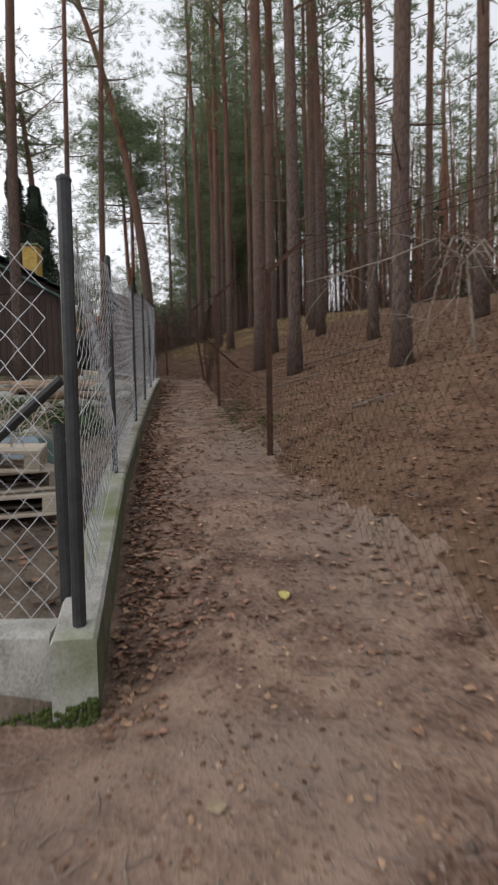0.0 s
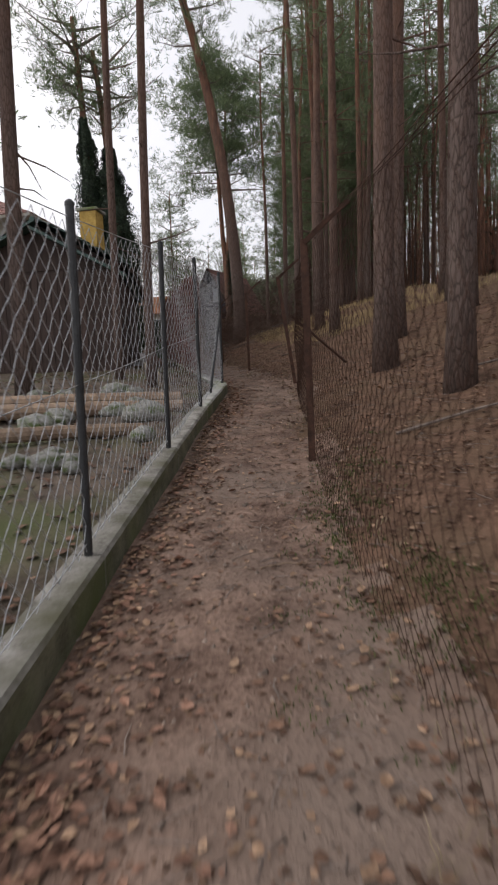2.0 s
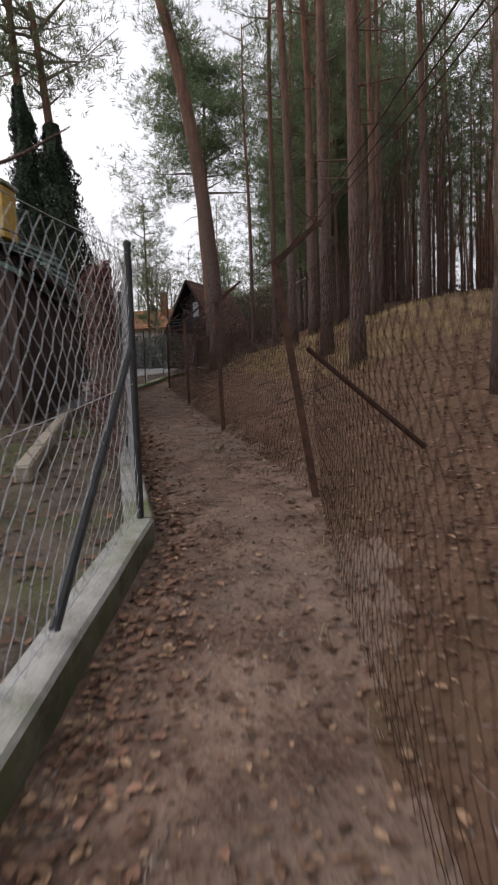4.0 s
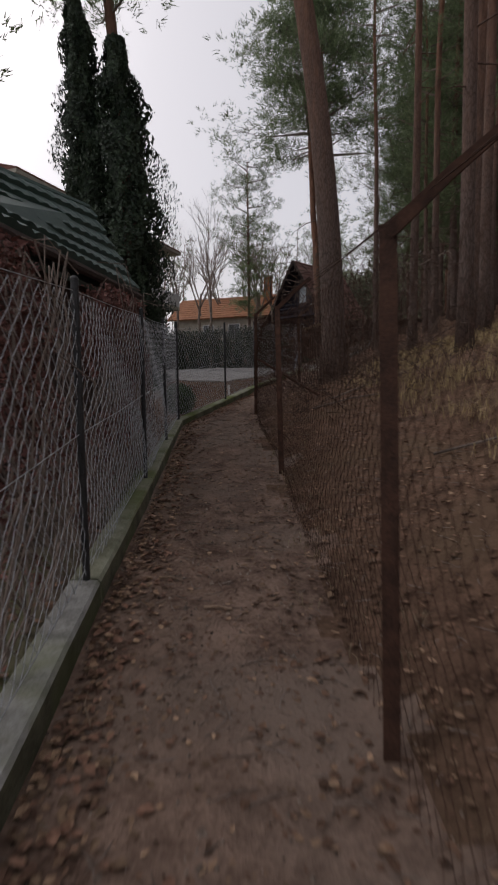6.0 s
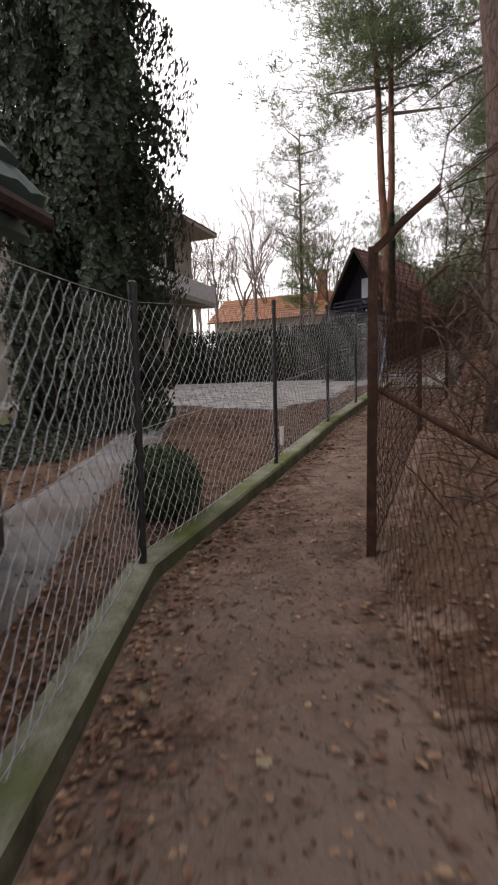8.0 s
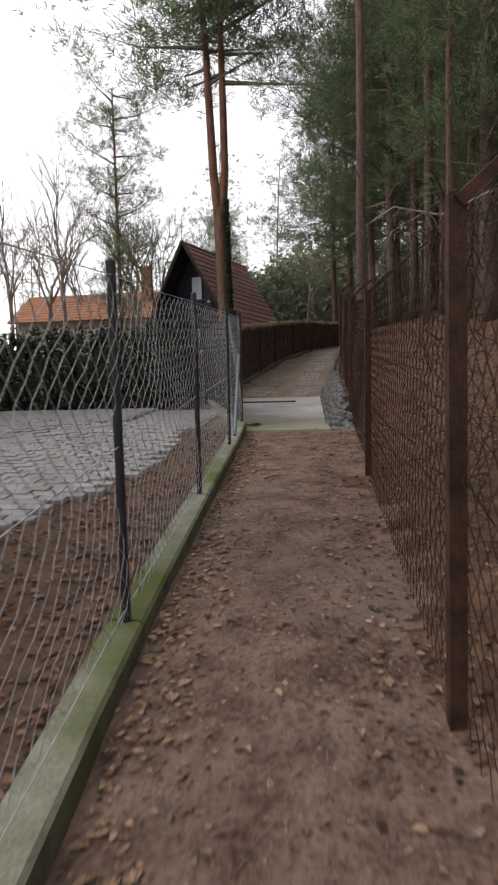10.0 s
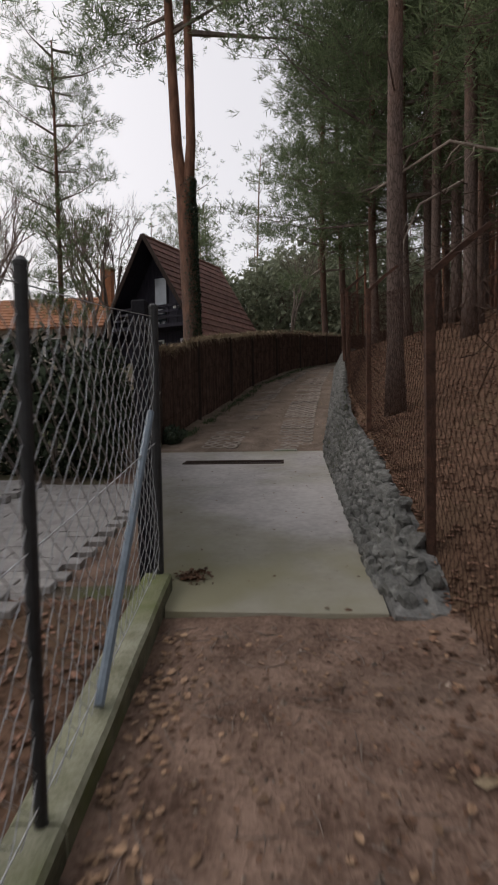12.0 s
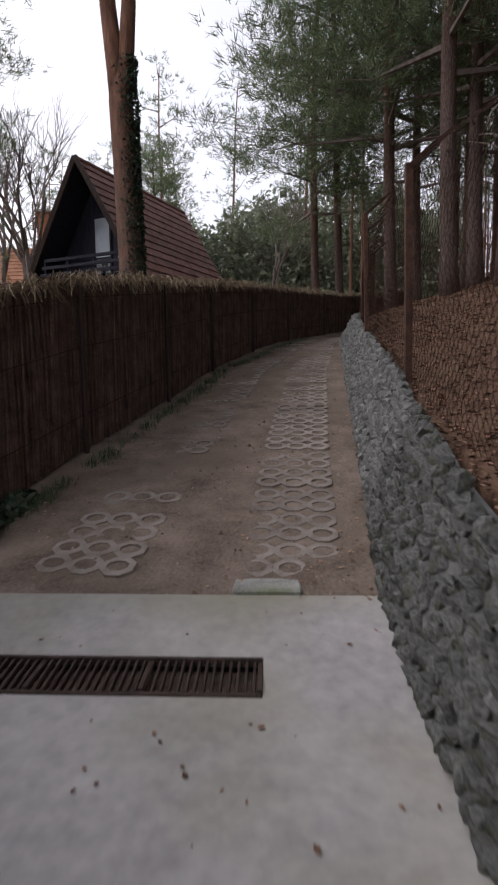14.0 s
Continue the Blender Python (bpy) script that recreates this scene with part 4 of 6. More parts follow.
tagged(part("green_thicket", g, FARGREEN), "green thicket paled with painted haze beyond the bend of the lane", "thicket", kind="stuff")
# low brush and young growth that closes the depth of the wood
g = Geo()
for i in range(26000):
    if i % 2:
        y = rng.uniform(2, 84)
        x = lerp(RIGHT, y) + 13 + 28 * rng.random() ** 0.7
    else:
        x, y = rng.uniform(2, 46), rng.uniform(72, 92)
    top = min(0.16 * (x - lerp(RIGHT, y)), 2.8) + 5.5 * abs(noise.noise((x * 0.16, y * 0.16, 5)))
    c = Vector((x, y, ground(x, y) + top * rng.random() ** 1.2))
    s = rng.uniform(0.14, 0.34)
    k = len(g.v)
    g.v += [tuple(c + Vector((rng.uniform(-s, s), rng.uniform(-s, s), rng.uniform(-s, s)))) for _ in range(4)]
    g.f += [(k, k + 1, k + 2), (k, k + 2, k + 3)]
tagged(part("undergrowth", g, FARWOOD), "brown-green undergrowth in the depth of the pine wood", "undergrowth", kind="stuff")
# pines behind the gardens, on the far left
for i, (x, y) in enumerate(((-24, 30), (-27, 26), (-30, 34), (-22, 20), (-26, 18), (-18, 22), (-29, 12), (-20, 12), (-34, 22), (-15, 28.5), (-12.5, 22), (-14, 17), (-17, 8), (-24, 5))):
    copy_thing(first[8 + i % 4], stand(x, y, i * 2.1, rng.uniform(0.7, 0.95)))


# ---- concrete apron, drain, lane ----
def slab_part(x0, x1, y0, y1, name="slab", left=None):
    g = Geo()
    ys = np.linspace(y0, y1, max(2, int((y1 - y0) / 0.2) + 1))
    n = 7
    for y in ys:
        a = left(y) if left else x0
        for j in range(n):
            x = a + (x1 - a) * j / (n - 1)
            g.v.append((x, y, lerp(PROFILE, y) + 0.004 + 0.004 * noise.noise((x * 2, y * 2, 0))))
    for i in range(len(ys) - 1):
        for j in range(n - 1):
            k = i * n + j
            g.f.append((k, k + 1, k + n + 1, k + n))
    # edges down
    rim = [j for j in range(n)] + [i * n + n - 1 for i in range(1, len(ys))] + [(len(ys) - 1) * n + j for j in range(n - 2, -1, -1)] + [i * n for i in range(len(ys) - 2, 0, -1)]
    k = len(g.v)
    g.v += [(g.v[r][0], g.v[r][1], g.v[r][2] - 0.12) for r in rim]
    m = len(rim)
    for i in range(m):
        g.f.append((rim[(i + 1) % m], rim[i], k + i, k + (i + 1) % m))
    return g


def gate_x(y):
    return lerp([(32.8, -4.95), (33.1, -5.02), (37.85, -6.4), (38.2, -6.5)], y)


apron = thing("concrete_apron", "pale cast concrete apron stained green in front of the lane", "paving", kind="structure")
DY0, DY1, DX0, DX1 = 37.4, 37.66, -5.78, -4.37
part("slab", slab_part(0, -3.72, 32.8, DY0, left=gate_x), SLAB, apron)
part("slab", slab_part(0, -3.72, DY1, 38.14, left=gate_x), SLAB, apron)
part("slab", slab_part(0, DX0, DY0, DY1, left=gate_x), SLAB, apron)
part("slab", slab_part(DX1, -3.72, DY0, DY1), SLAB, apron)
for y0, y1 in ((33.15, 35.4), (35.41, 37.8)):
    g = Geo()
    for a, b in ((y0, y1),):
        x0, x1, z0, z1 = gate_x(a), gate_x(b), lerp(PROFILE, a), lerp(PROFILE, b)
        g.add([(x0 - 0.12, a, z0 - 0.1), (x0 + 0.02, a, z0 - 0.1), (x0 + 0.02, a, z0 + 0.05), (x0 - 0.12, a, z0 + 0.05), (x1 - 0.12, b, z1 - 0.1), (x1 + 0.02, b, z1 - 0.1), (x1 + 0.02, b, z1 + 0.05), (x1 - 0.12, b, z1 + 0.05)], [(0, 1, 2, 3), (7, 6, 5, 4), (1, 5, 6, 2), (2, 6, 7, 3), (3, 7, 4, 0), (0, 4, 5, 1)])
    part("edge_strip", g, SLAB, apron)

zd = lerp(PROFILE, 37.53)
drain = thing("drain_grate", "rusty iron drain grate set across the concrete apron", "drain", at=(DX0, DY0, zd))
L, W = DX1 - DX0, DY1 - DY0
tilt = (lerp(PROFILE, DY1) - lerp(PROFILE, DY0)) / W
g = Geo()
for y in (0.014, W - 0.014):
    g.box((L / 2, y, (y - W / 2) * tilt), (L - 0.01, 0.02, 0.03), bev=0.003)
for x in (0.012, L / 3, L * 0.66, L - 0.012):
    g.box((x, W / 2, 0), (0.022, W - 0.05, 0.03), bev=0.003)
part("frame", g, IRON, drain)
bar = Geo().box((0, W / 2, -0.004), (0.012, W - 0.05, 0.026), Matrix.Rotation(math.atan(tilt), 3, "X"), bev=0.002).mesh("bar", IRON)
for i in range(41):
    b = part("bar", bar, None, drain)
    b.location = (0.035 + i * (L - 0.07) / 40, 0, 0.0)
# channel floor and long sides, all in one near-black colour
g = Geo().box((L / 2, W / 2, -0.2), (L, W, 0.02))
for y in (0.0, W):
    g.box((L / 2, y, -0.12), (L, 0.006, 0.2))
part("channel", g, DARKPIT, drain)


# lattice pavers of the two wheel tracks
lattice = Geo()
pw, pl, ph = 0.58, 0.39, 0.05
for cx in range(3):
    for cy in range(2):
        ox, oy = (cx - 1) * pw / 3, (cy - 0.5) * pl / 2
        ring_in, ring_out = [], []
        for k in range(8):
            a = math.pi / 8 + k * math.pi / 4
            ring_in.append((ox + 0.066 * math.cos(a), oy + 0.058 * math.sin(a)))
            m = max(abs(math.cos(a)), abs(math.sin(a)))
            ring_out.append((ox + pw / 6.03 * math.cos(a) / m, oy + pl / 4.03 * math.sin(a) / m))
        k0 = len(lattice.v)
        lattice.v += [(x, y, ph / 2) for x, y in ring_in] + [(x, y, ph / 2 - 0.003) for x, y in ring_out] + [(x * 0.96 + ox * 0.04, y * 0.96 + oy * 0.04, -ph / 2) for x, y in ring_in] + [(x, y, -ph / 2) for x, y in ring_out]
        for k in range(8):
            n = (k + 1) % 8
            lattice.f += [(k0 + k, k0 + 8 + k, k0 + 8 + n, k0 + n), (k0 + n, k0 + 16 + n, k0 + 16 + k, k0 + k), (k0 + 8 + k, k0 + 24 + k, k0 + 24 + n, k0 + 8 + n)]
lattice = lattice.mesh("lattice_paver", PAVER)
lane_pavers = thing("lane_pavers", "worn concrete lattice pavers in two wheel tracks of the lane", "paving", kind="structure")


def lay_paver(x, y, yaw, dz=0.0):
    p = part("lattice_paver", lattice, None, lane_pavers)
    sl = math.atan((lerp(PROFILE, y + 0.2) - lerp(PROFILE, y - 0.2)) / 0.4)
    p.matrix_basis = Matrix.Translation((x, y, ground(x, y) + dz)) @ Matrix.Rotation(yaw + rng.uniform(-0.03, 0.03), 4, "Z") @ Matrix.Rotation(sl + rng.uniform(-0.008, 0.008), 4, "X")


for i in range(26):
    y = 38.52 + i * 0.405
    x = lerp([(38, -4.26), (40.4, -4.12), (44, -3.8), (47, -3.35), (49, -2.6)], y)
    yaw = -math.atan((lerp([(38, -4.26), (40.4, -4.12), (44, -3.8), (47, -3.35), (49, -2.6)], y + 0.4) - x) / 0.4)
    lay_paver(x, y, yaw, (-0.017 if i < 11 else -0.021) + rng.uniform(-0.003, 0.003))
for i in range(24):
    y = 38.5 + i * 0.405
    x = lerp([(38, -5.42), (40.4, -5.2), (44, -4.75), (47, -3.95), (49, -3.2)], y)
    if i not in (3, 4, 6):
        lay_paver(x, y, -0.12, (-0.026 if i > 1 else -0.019) + rng.uniform(-0.003, 0.003))
sill = part("concrete_strip", Geo().box((0, 0, 0), (0.36, 0.17, 0.05), bev=0.012), CONCRETE, lane_pavers)
sill.location = (-4.36, 38.24, ground(-4.36, 38.24) - 0.008)

# ---- rubble retaining wall ----
stone_wall = thing("stone_wall", "rough grey rubble retaining wall beside the concrete apron", "wall", kind="structure")
g = Geo()
ys = list(np.arange(32.75, 53, 0.25))
for y in ys:
    x, z, h = wall_x(y), lerp(PROFILE, y), wall_h(y)
    top = z + h + 0.02 * noise.noise((y * 2, 0, 0))
    g.v += [(x - 0.06, y, z - 0.25), (x + 0.03, y, z + h * 0.3), (x + 0.21, y, top - 0.05), (x + 0.25, y, top - 0.02), (x + 0.36, y, top - 0.05), (x + 0.4, y, z - 0.25)]
for i in range(len(ys) - 1):
    for j in range(5):
        k = i * 6 + j
        g.f.append((k, k + 6, k + 7, k + 1))
g.f += [tuple(range(6)), tuple((len(ys) - 1) * 6 + j for j in range(6))[::-1]]
part("wall_core", g, MORTAR, stone_wall)


def stone_geo(seed):
    rr = random.Random(seed)
    bm = bmesh.new()
    bmesh.ops.create_icosphere(bm, subdivisions=2, radius=1.0)
    off = Vector((rr.random() * 9, rr.random() * 9, seed))
    for v in bm.verts:
        v.co = Vector((max(-0.7, min(0.7, v.co.x)), max(-0.78, min(0.78, v.co.y)), max(-0.76, min(0.76, v.co.z)))) * (0.98 + 0.4 * noise.noise(v.co * 1.5 + off) + 0.15 * rr.uniform(-1, 1))
    me = bpy.data.meshes.new("stone")
    bm.to_mesh(me)
    bm.free()
    me.materials.append(STONEP)
    return me


stone_meshes = [stone_geo(600 + i) for i in range(8)]
count = 0
y = 32.85
rest = Geo()
while y < 52:
    x0, z0, h = wall_x(y), lerp(PROFILE, y), wall_h(y)
    z = 0.0
    width = rng.uniform(0.055, 0.125)
    while z < h - 0.02:
        sh = rng.uniform(0.045, 0.1)
        t = (z + sh / 2) / h
        pos = Vector((x0 - 0.03 + 0.27 * t, y + rng.uniform(-0.02, 0.02) + (0.05 if int(z * 20) % 2 else 0), z0 + z + sh / 2))
        rot = Euler((rng.uniform(-0.9, 0.9), rng.uniform(-0.25, 0.25), rng.uniform(-0.35, 0.35)))
        m = Matrix.LocRotScale(pos, rot, (0.06, width * 0.74, sh * 0.8))
        if 36.2 < y < 40.8 and count < 330:
            s = part("stone", rng.choice(stone_meshes), None, stone_wall)
            s.matrix_basis = m
            count += 1
        else:
            me = rng.choice(stone_meshes)
            rest.add([m @ v.co for v in me.vertices], [tuple(p.vertices) for p in me.polygons])
        z += sh * 0.92
    y += width * 0.88
tagged(part("far_stones", rest, STONE, stone_wall), kind="stuff")

# ---- black gate, ivy panel, brushwood fence ----
gate = thing("black_gate", "closed black boarded driveway gate beside the concrete apron", "gate")
nb = 44
for i in range(nb):
    y = 33.22 + (37.8 - 33.22) * (i + 0.5) / nb
    x, z = gate_x(y) - 0.1, lerp(PROFILE, y)
    b = part("board", Geo().box((0, 0, 0), (0.02, 0.1, 1.52), bev=0.004) if i == 0 else gate_board, GATEBLACK if i == 0 else None, gate)
    if i == 0:
        gate_board = b.data
    b.matrix_basis = Matrix.Translation((x, y, z + 0.17 + 0.76)) @ Matrix.Rotation(0.285, 4, "Z")
for h in (0.2, 0.62, 1.6):
    part("rail", Geo().tube([(gate_x(33.2) - 0.07, 33.2, lerp(PROFILE, 33.2) + h), (gate_x(37.8) - 0.07, 37.8, lerp(PROFILE, 37.8) + h)], 0.028, 6), GATEBLACK, gate)
for y in (33.2, 37.82):
    part("post", Geo().box((gate_x(y) - 0.1, y, lerp(PROFILE, y) + 0.85), (0.09, 0.09, 1.82), bev=0.008), GATEBLACK, gate)
sg = thing("warning_sign", "small white sign with a red band on the black gate", "sign", at=Matrix.Translation((gate_x(36.15) - 0.075, 36.15, lerp(PROFILE, 36.15) + 1.42)) @ Matrix.Rotation(0.285, 4, "Z"))
part("plate", Geo().box((0, 0, 0), (0.006, 0.3, 0.34), bev=0.002), WHITE, sg)
part("picture_field", Geo().box((0.005, -0.06, 0.04), (0.004, 0.16, 0.2)), material("sign_violet", (0.07, 0.06, 0.2), (0.12, 0.1, 0.3), vary=0), sg)
part("red_band", Geo().box((0.005, 0, -0.12), (0.004, 0.3, 0.08)), material("sign_red", (0.4, 0.03, 0.03), (0.5, 0.05, 0.05), vary=0), sg)

side = thing("netting_panel", "short wire netting panel overgrown with ivy beside the gate", "fence")
za = lerp(PROFILE, 38.0)
p0, p1 = (-6.47, 37.9, za + 0.12), (-6.42, 38.62, lerp(PROFILE, 38.6) + 0.1)
part("wire_netting", wire_panel(p0, p1, 1.45), ZINC, side)
steel_post("post", side, p1, 1.6, BLACKP, 0.05)
ivg = Geo()
for _ in range(14):
    t = rng.random()
    c = Vector(p0).lerp(Vector(p1), t) + Vector((rng.gauss(0, 0.035), 0, 1.5 * rng.random() ** 1.3))
    s = rng.uniform(0.02, 0.045)
    k = len(ivg.v)
    ivg.v += [tuple(c + Vector((rng.uniform(-s, s), rng.uniform(-s, s), rng.uniform(-s, s)))) for _ in range(4)]
    ivg.f += [(k, k + 1, k + 2), (k, k + 2, k + 3)]
tagged(part("ivy", ivg, IVY, side), kind="stuff")
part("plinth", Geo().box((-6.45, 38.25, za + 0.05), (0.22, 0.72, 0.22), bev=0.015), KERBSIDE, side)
mail = thing("mailbox", "small white metal mailbox on the netting panel", "mailbox", at=(-6.36, 38.4, za + 0.92))
part("body", Geo().box((0, 0, 0), (0.07, 0.16, 0.11), bev=0.01), WHITE, mail)
part("flap", Geo().box((0.038, 0, 0.03), (0.008, 0.14, 0.04), bev=0.003), WHITE, mail)

def brush_h(y):
    return lerp([(38, 1.0), (41, 0.99), (44, 0.87), (47, 0.75), (50, 0.63), (56, 0.6)], y)


HP = [(-6.38, 38.66), (-6.02, 40.3), (-5.62, 42.2), (-5.28, 44.1), (-4.72, 45.9), (-4.02, 47.6), (-3.1, 49.3), (-2.1, 51.0), (-1.0, 53.0), (0.3, 55.5)]
brush_fence = thing("brushwood_fence", "dark brushwood screen fence with frayed reed top along the lane", "fence")
for i, ((xa, ya), (xb, yb)) in enumerate(zip(HP[:-1], HP[1:])):
    n = 420 if i < 4 else 200
    g, reeds = Geo(), Geo()
    for j in range(n):
        t = (j + rng.random()) / n
        x, y = xa + (xb - xa) * t - rng.uniform(0, 0.07), ya + (yb - ya) * t
        z = ground(x, y)
        h = brush_h(y) * (1.52 + rng.uniform(-0.06, 0.05))
        r = rng.uniform(0.004, 0.009)
        dx, dy = rng.uniform(-0.02, 0.02), rng.uniform(-0.04, 0.04)
        g.tube([(x, y, z + 0.02), (x + dx, y + dy, z + h * 0.5), (x + dx * 0.5, y - dy, z + h)], [r, r * 1.1, r * 0.6], 4, False)
    for j in range(150 if i < 4 else 60):
        t = rng.random()
        x, y = xa + (xb - xa) * t, ya + (yb - ya) * t
        z = ground(x, y) + 1.47 * brush_h(y)
        o = rng.uniform(-0.05, 0.2)
        reeds.tube([(x - 0.04, y, z), (x + o * 0.5, y + rng.uniform(-0.12, 0.12), z + rng.uniform(0.06, 0.14)), (x + o, y + rng.uniform(-0.25, 0.25), z + rng.uniform(-0.1, 0.1))], [0.005, 0.004, 0.002], 3, False)
    pn = part("screen_panel", Geo().add([(xa - 0.05, ya, ground(xa, ya)), (xb - 0.05, yb, ground(xb, yb)), (xb - 0.05, yb, ground(xb, yb) + 1.48 * brush_h(yb)), (xa - 0.05, ya, ground(xa, ya) + 1.48 * brush_h(ya)), (xa - 0.08, ya, ground(xa, ya)), (xb - 0.08, yb, ground(xb, yb)), (xb - 0.08, yb, ground(xb, yb) + 1.48 * brush_h(yb)), (xa - 0.08, ya, ground(xa, ya) + 1.48 * brush_h(ya))], [(0, 1, 2, 3), (7, 6, 5, 4), (3, 2, 6, 7), (0, 3, 7, 4), (1, 5, 6, 2)]), BRUSH, brush_fence)
    tagged(part("brushwood", g, BRUSH, pn), kind="stuff")
    tagged(part("reed_fringe", reeds, REED, pn, "pale frayed reeds"), kind="stuff")
    part("post", Geo().tube([(xa + 0.02, ya, ground(xa, ya) - 0.1), (xa + 0.02, ya, ground(xa, ya) + 1.5 * brush_h(ya))], 0.026, 8), BOARD, brush_fence)
    for h in (0.35, 0.95, 1.38):
        part("binding_wire", Geo().tube([(xa + 0.025, ya, ground(xa, ya) + h * brush_h(ya)), (xb + 0.025, yb, ground(xb, yb) + h * brush_h(yb))], 0.004, 4), RUSTW, brush_fence)


# ---- houses ----
def slope_roof(parent, e0, e1, r1, r0, courses, mat, name="roof_slope", thick=0.05, wave=0.0, label="", sink=0.0):
    """Courses of tiles from the eave e0-e1 up to the ridge r0-r1, each lapping over the one below."""
    e0, e1, r0, r1 = (Vector(p) for p in (e0, e1, r0, r1))
    nrm = (e1 - e0).cross(r0 - e0).normalized()
    if nrm.z < 0:
        nrm = -nrm
    low = nrm * sink
    slope = part(name, Geo().add([p - low for p in (e0, e1, r1, r0, e0 - nrm * 0.06, e1 - nrm * 0.06, r1 - nrm * 0.06, r0 - nrm * 0.06)], [(0, 1, 2, 3), (7, 6, 5, 4), (0, 4, 5, 1), (1, 5, 6, 2), (2, 6, 7, 3), (3, 7, 4, 0)]), mat, parent, label)
    for c in range(courses):
        t0, t1 = c / courses, min(1.0, (c + 1.12) / courses)
        a, b, d, f = e0.lerp(r0, t0), e1.lerp(r1, t0), e1.lerp(r1, t1), e0.lerp(r0, t1)
        g = Geo()
        n = max(2, int((b - a).length / 0.09)) if wave else 2
        for i in range(n + 1):
            s = i / n
            up = thick + (wave * abs(math.sin(i * 0.9)) if wave else 0)
            g.v += [tuple(a.lerp(b, s) + nrm * (0.004 - sink * 0.4)), tuple(a.lerp(b, s) + nrm * up), tuple(f.lerp(d, s) + nrm * (0.012 + up * 0.25))]
        for i in range(n):
            k = i * 3
            g.f += [(k, k + 3, k + 4, k + 1), (k + 1, k + 4, k + 5, k + 2)]
        part("tile_course", g, mat, slope)
    return slope


def window(parent, m, w, h, frame_mat, bars=1, name="window"):
    wi = part(name, Geo().box((0, -0.02, 0), (w, 0.04, h), bev=0.005), frame_mat, parent)
    wi.matrix_basis = m
    n = bars + 1
    for i in range(n):
        pw_ = (w - 0.12) / n - 0.04
        p = part("pane", Geo().box((-w / 2 + 0.06 + (i + 0.5) * (w - 0.12) / n, -0.045, 0), (pw_, 0.012, h - 0.14)), GLASS, wi)
    return wi


def face(origin, yaw):
    """A frame on a wall: x along the wall, -y out of it."""
    return Matrix.Translation(origin) @ Matrix.Rotation(yaw, 4, "Z")


# brown garden house with green metal roof
hut = thing("garden_house", "dark brown boarded garden house with green metal tile roof", "house")
E0, E1, R0, R1 = (-3.25, 15.6, 4.05), (-5.42, 22.4, 4.5), (-5.6, 15.5, 5.33), (-5.95, 21.75, 5.85)
F0, F1 = (-8.6, 15.6, 4.05), (-7.9, 22.2, 4.5)
ring = [(-3.6, 15.9), (-5.6, 22.1), (-7.6, 22.0), (-8.3, 15.9)]
part("wall", Geo().prism(ring, 1.2, 4.25), BOARD, hut)
part("gable", Geo().add([(-3.6, 15.88, 4.2), (-8.3, 15.88, 4.2), (-5.6, 15.88, 5.25), (-3.6, 16.0, 4.2), (-8.3, 16.0, 4.2), (-5.6, 16.0, 5.25)], [(0, 1, 2), (5, 4, 3), (0, 2, 5, 3), (1, 4, 5, 2), (0, 3, 4, 1)]), BOARD, hut)
board = Geo().box((0, 0, 0), (0.17, 0.025, 2.75), bev=0.006).mesh("board", BOARD)
for i in range(26):
    b = part("board", board, None, hut)
    b.matrix_basis = Matrix.Translation((-3.72 - i * 0.178, 15.87, 2.75))
for i in range(34):
    t = (i + 0.5) / 34
    b = part("board", board, None, hut)
    b.matrix_basis = Matrix.Translation((-3.58 - 2.0 * t, 15.9 + 6.2 * t, 2.9)) @ Matrix.Rotation(math.atan2(6.2, -2.0), 4, "Z")
slope_roof(hut, E0, E1, R1, R0, 6, GREENTILE, thick=0.085, wave=0.035, sink=0.16, label="green pressed metal tiles")
slope_roof(hut, F1, F0, R0, R1, 7, GREENTILE, wave=0.0)
slope_roof(hut, E1, F1, R1, R1, 5, GREENTILE, name="hip_end")
part("ridge_cap", Geo().tube([R0, R1], 0.07, 8), GREENTILE, hut)
part("gutter", Geo().tube([(E0[0] + 0.05, E0[1], E0[2] - 0.05), (E1[0] + 0.05, E1[1], E1[2] - 0.05)], 0.06, 8), BOARD, hut)
ch = part("chimney", Geo().box((-5.5, 18.6, 5.85), (0.5, 0.5, 1.0), bev=0.01), YBRICK, hut, "yellow brick chimney")
part("chimney_cap", Geo().box((-5.5, 18.6, 6.4), (0.62, 0.62, 0.07), bev=0.01), CONCRETE, ch)

# cream two-storey house
villa = thing("two_storey_house", "cream plastered two-storey house with balcony and wide eaves", "house")
vx, vy0, vy1, vz, ve = -14.1, 29.5, 39.9, 3.2, 10.0
part("wall", Geo().prism([(vx, vy0), (vx, vy1), (-23, vy1), (-23, vy0)], vz, ve), PLASTER, villa)
o = 0.8
A, B, C, D = (vx + o, vy1 + o, ve), (-23 - o, vy1 + o, ve), (-23 - o, vy0 - o, ve), (vx + o, vy0 - o, ve)
T0, T1 = (-18.5, 36.0, 12.6), (-18.5, 33.5, 12.6)
slope_roof(villa, D, A, T0, T1, 12, REDTILE)
slope_roof(villa, A, B, T0, T0, 12, REDTILE)
slope_roof(villa, B, C, T1, T0, 12, REDTILE)
slope_roof(villa, C, D, T1, T1, 12, REDTILE)
part("eave_board", Geo().prism([A[:2], B[:2], C[:2], D[:2]][::-1], ve - 0.14, ve - 0.01), PLASTER, villa)
bal = part("balcony", Geo().box((vx + 0.5, 35.5, 7.0), (1.0, 9.0, 0.2), bev=0.02), PLASTER, villa)
part("parapet", Geo().box((vx + 0.96, 35.5, 7.4), (0.08, 9.0, 0.62), bev=0.01), WHITE, bal)
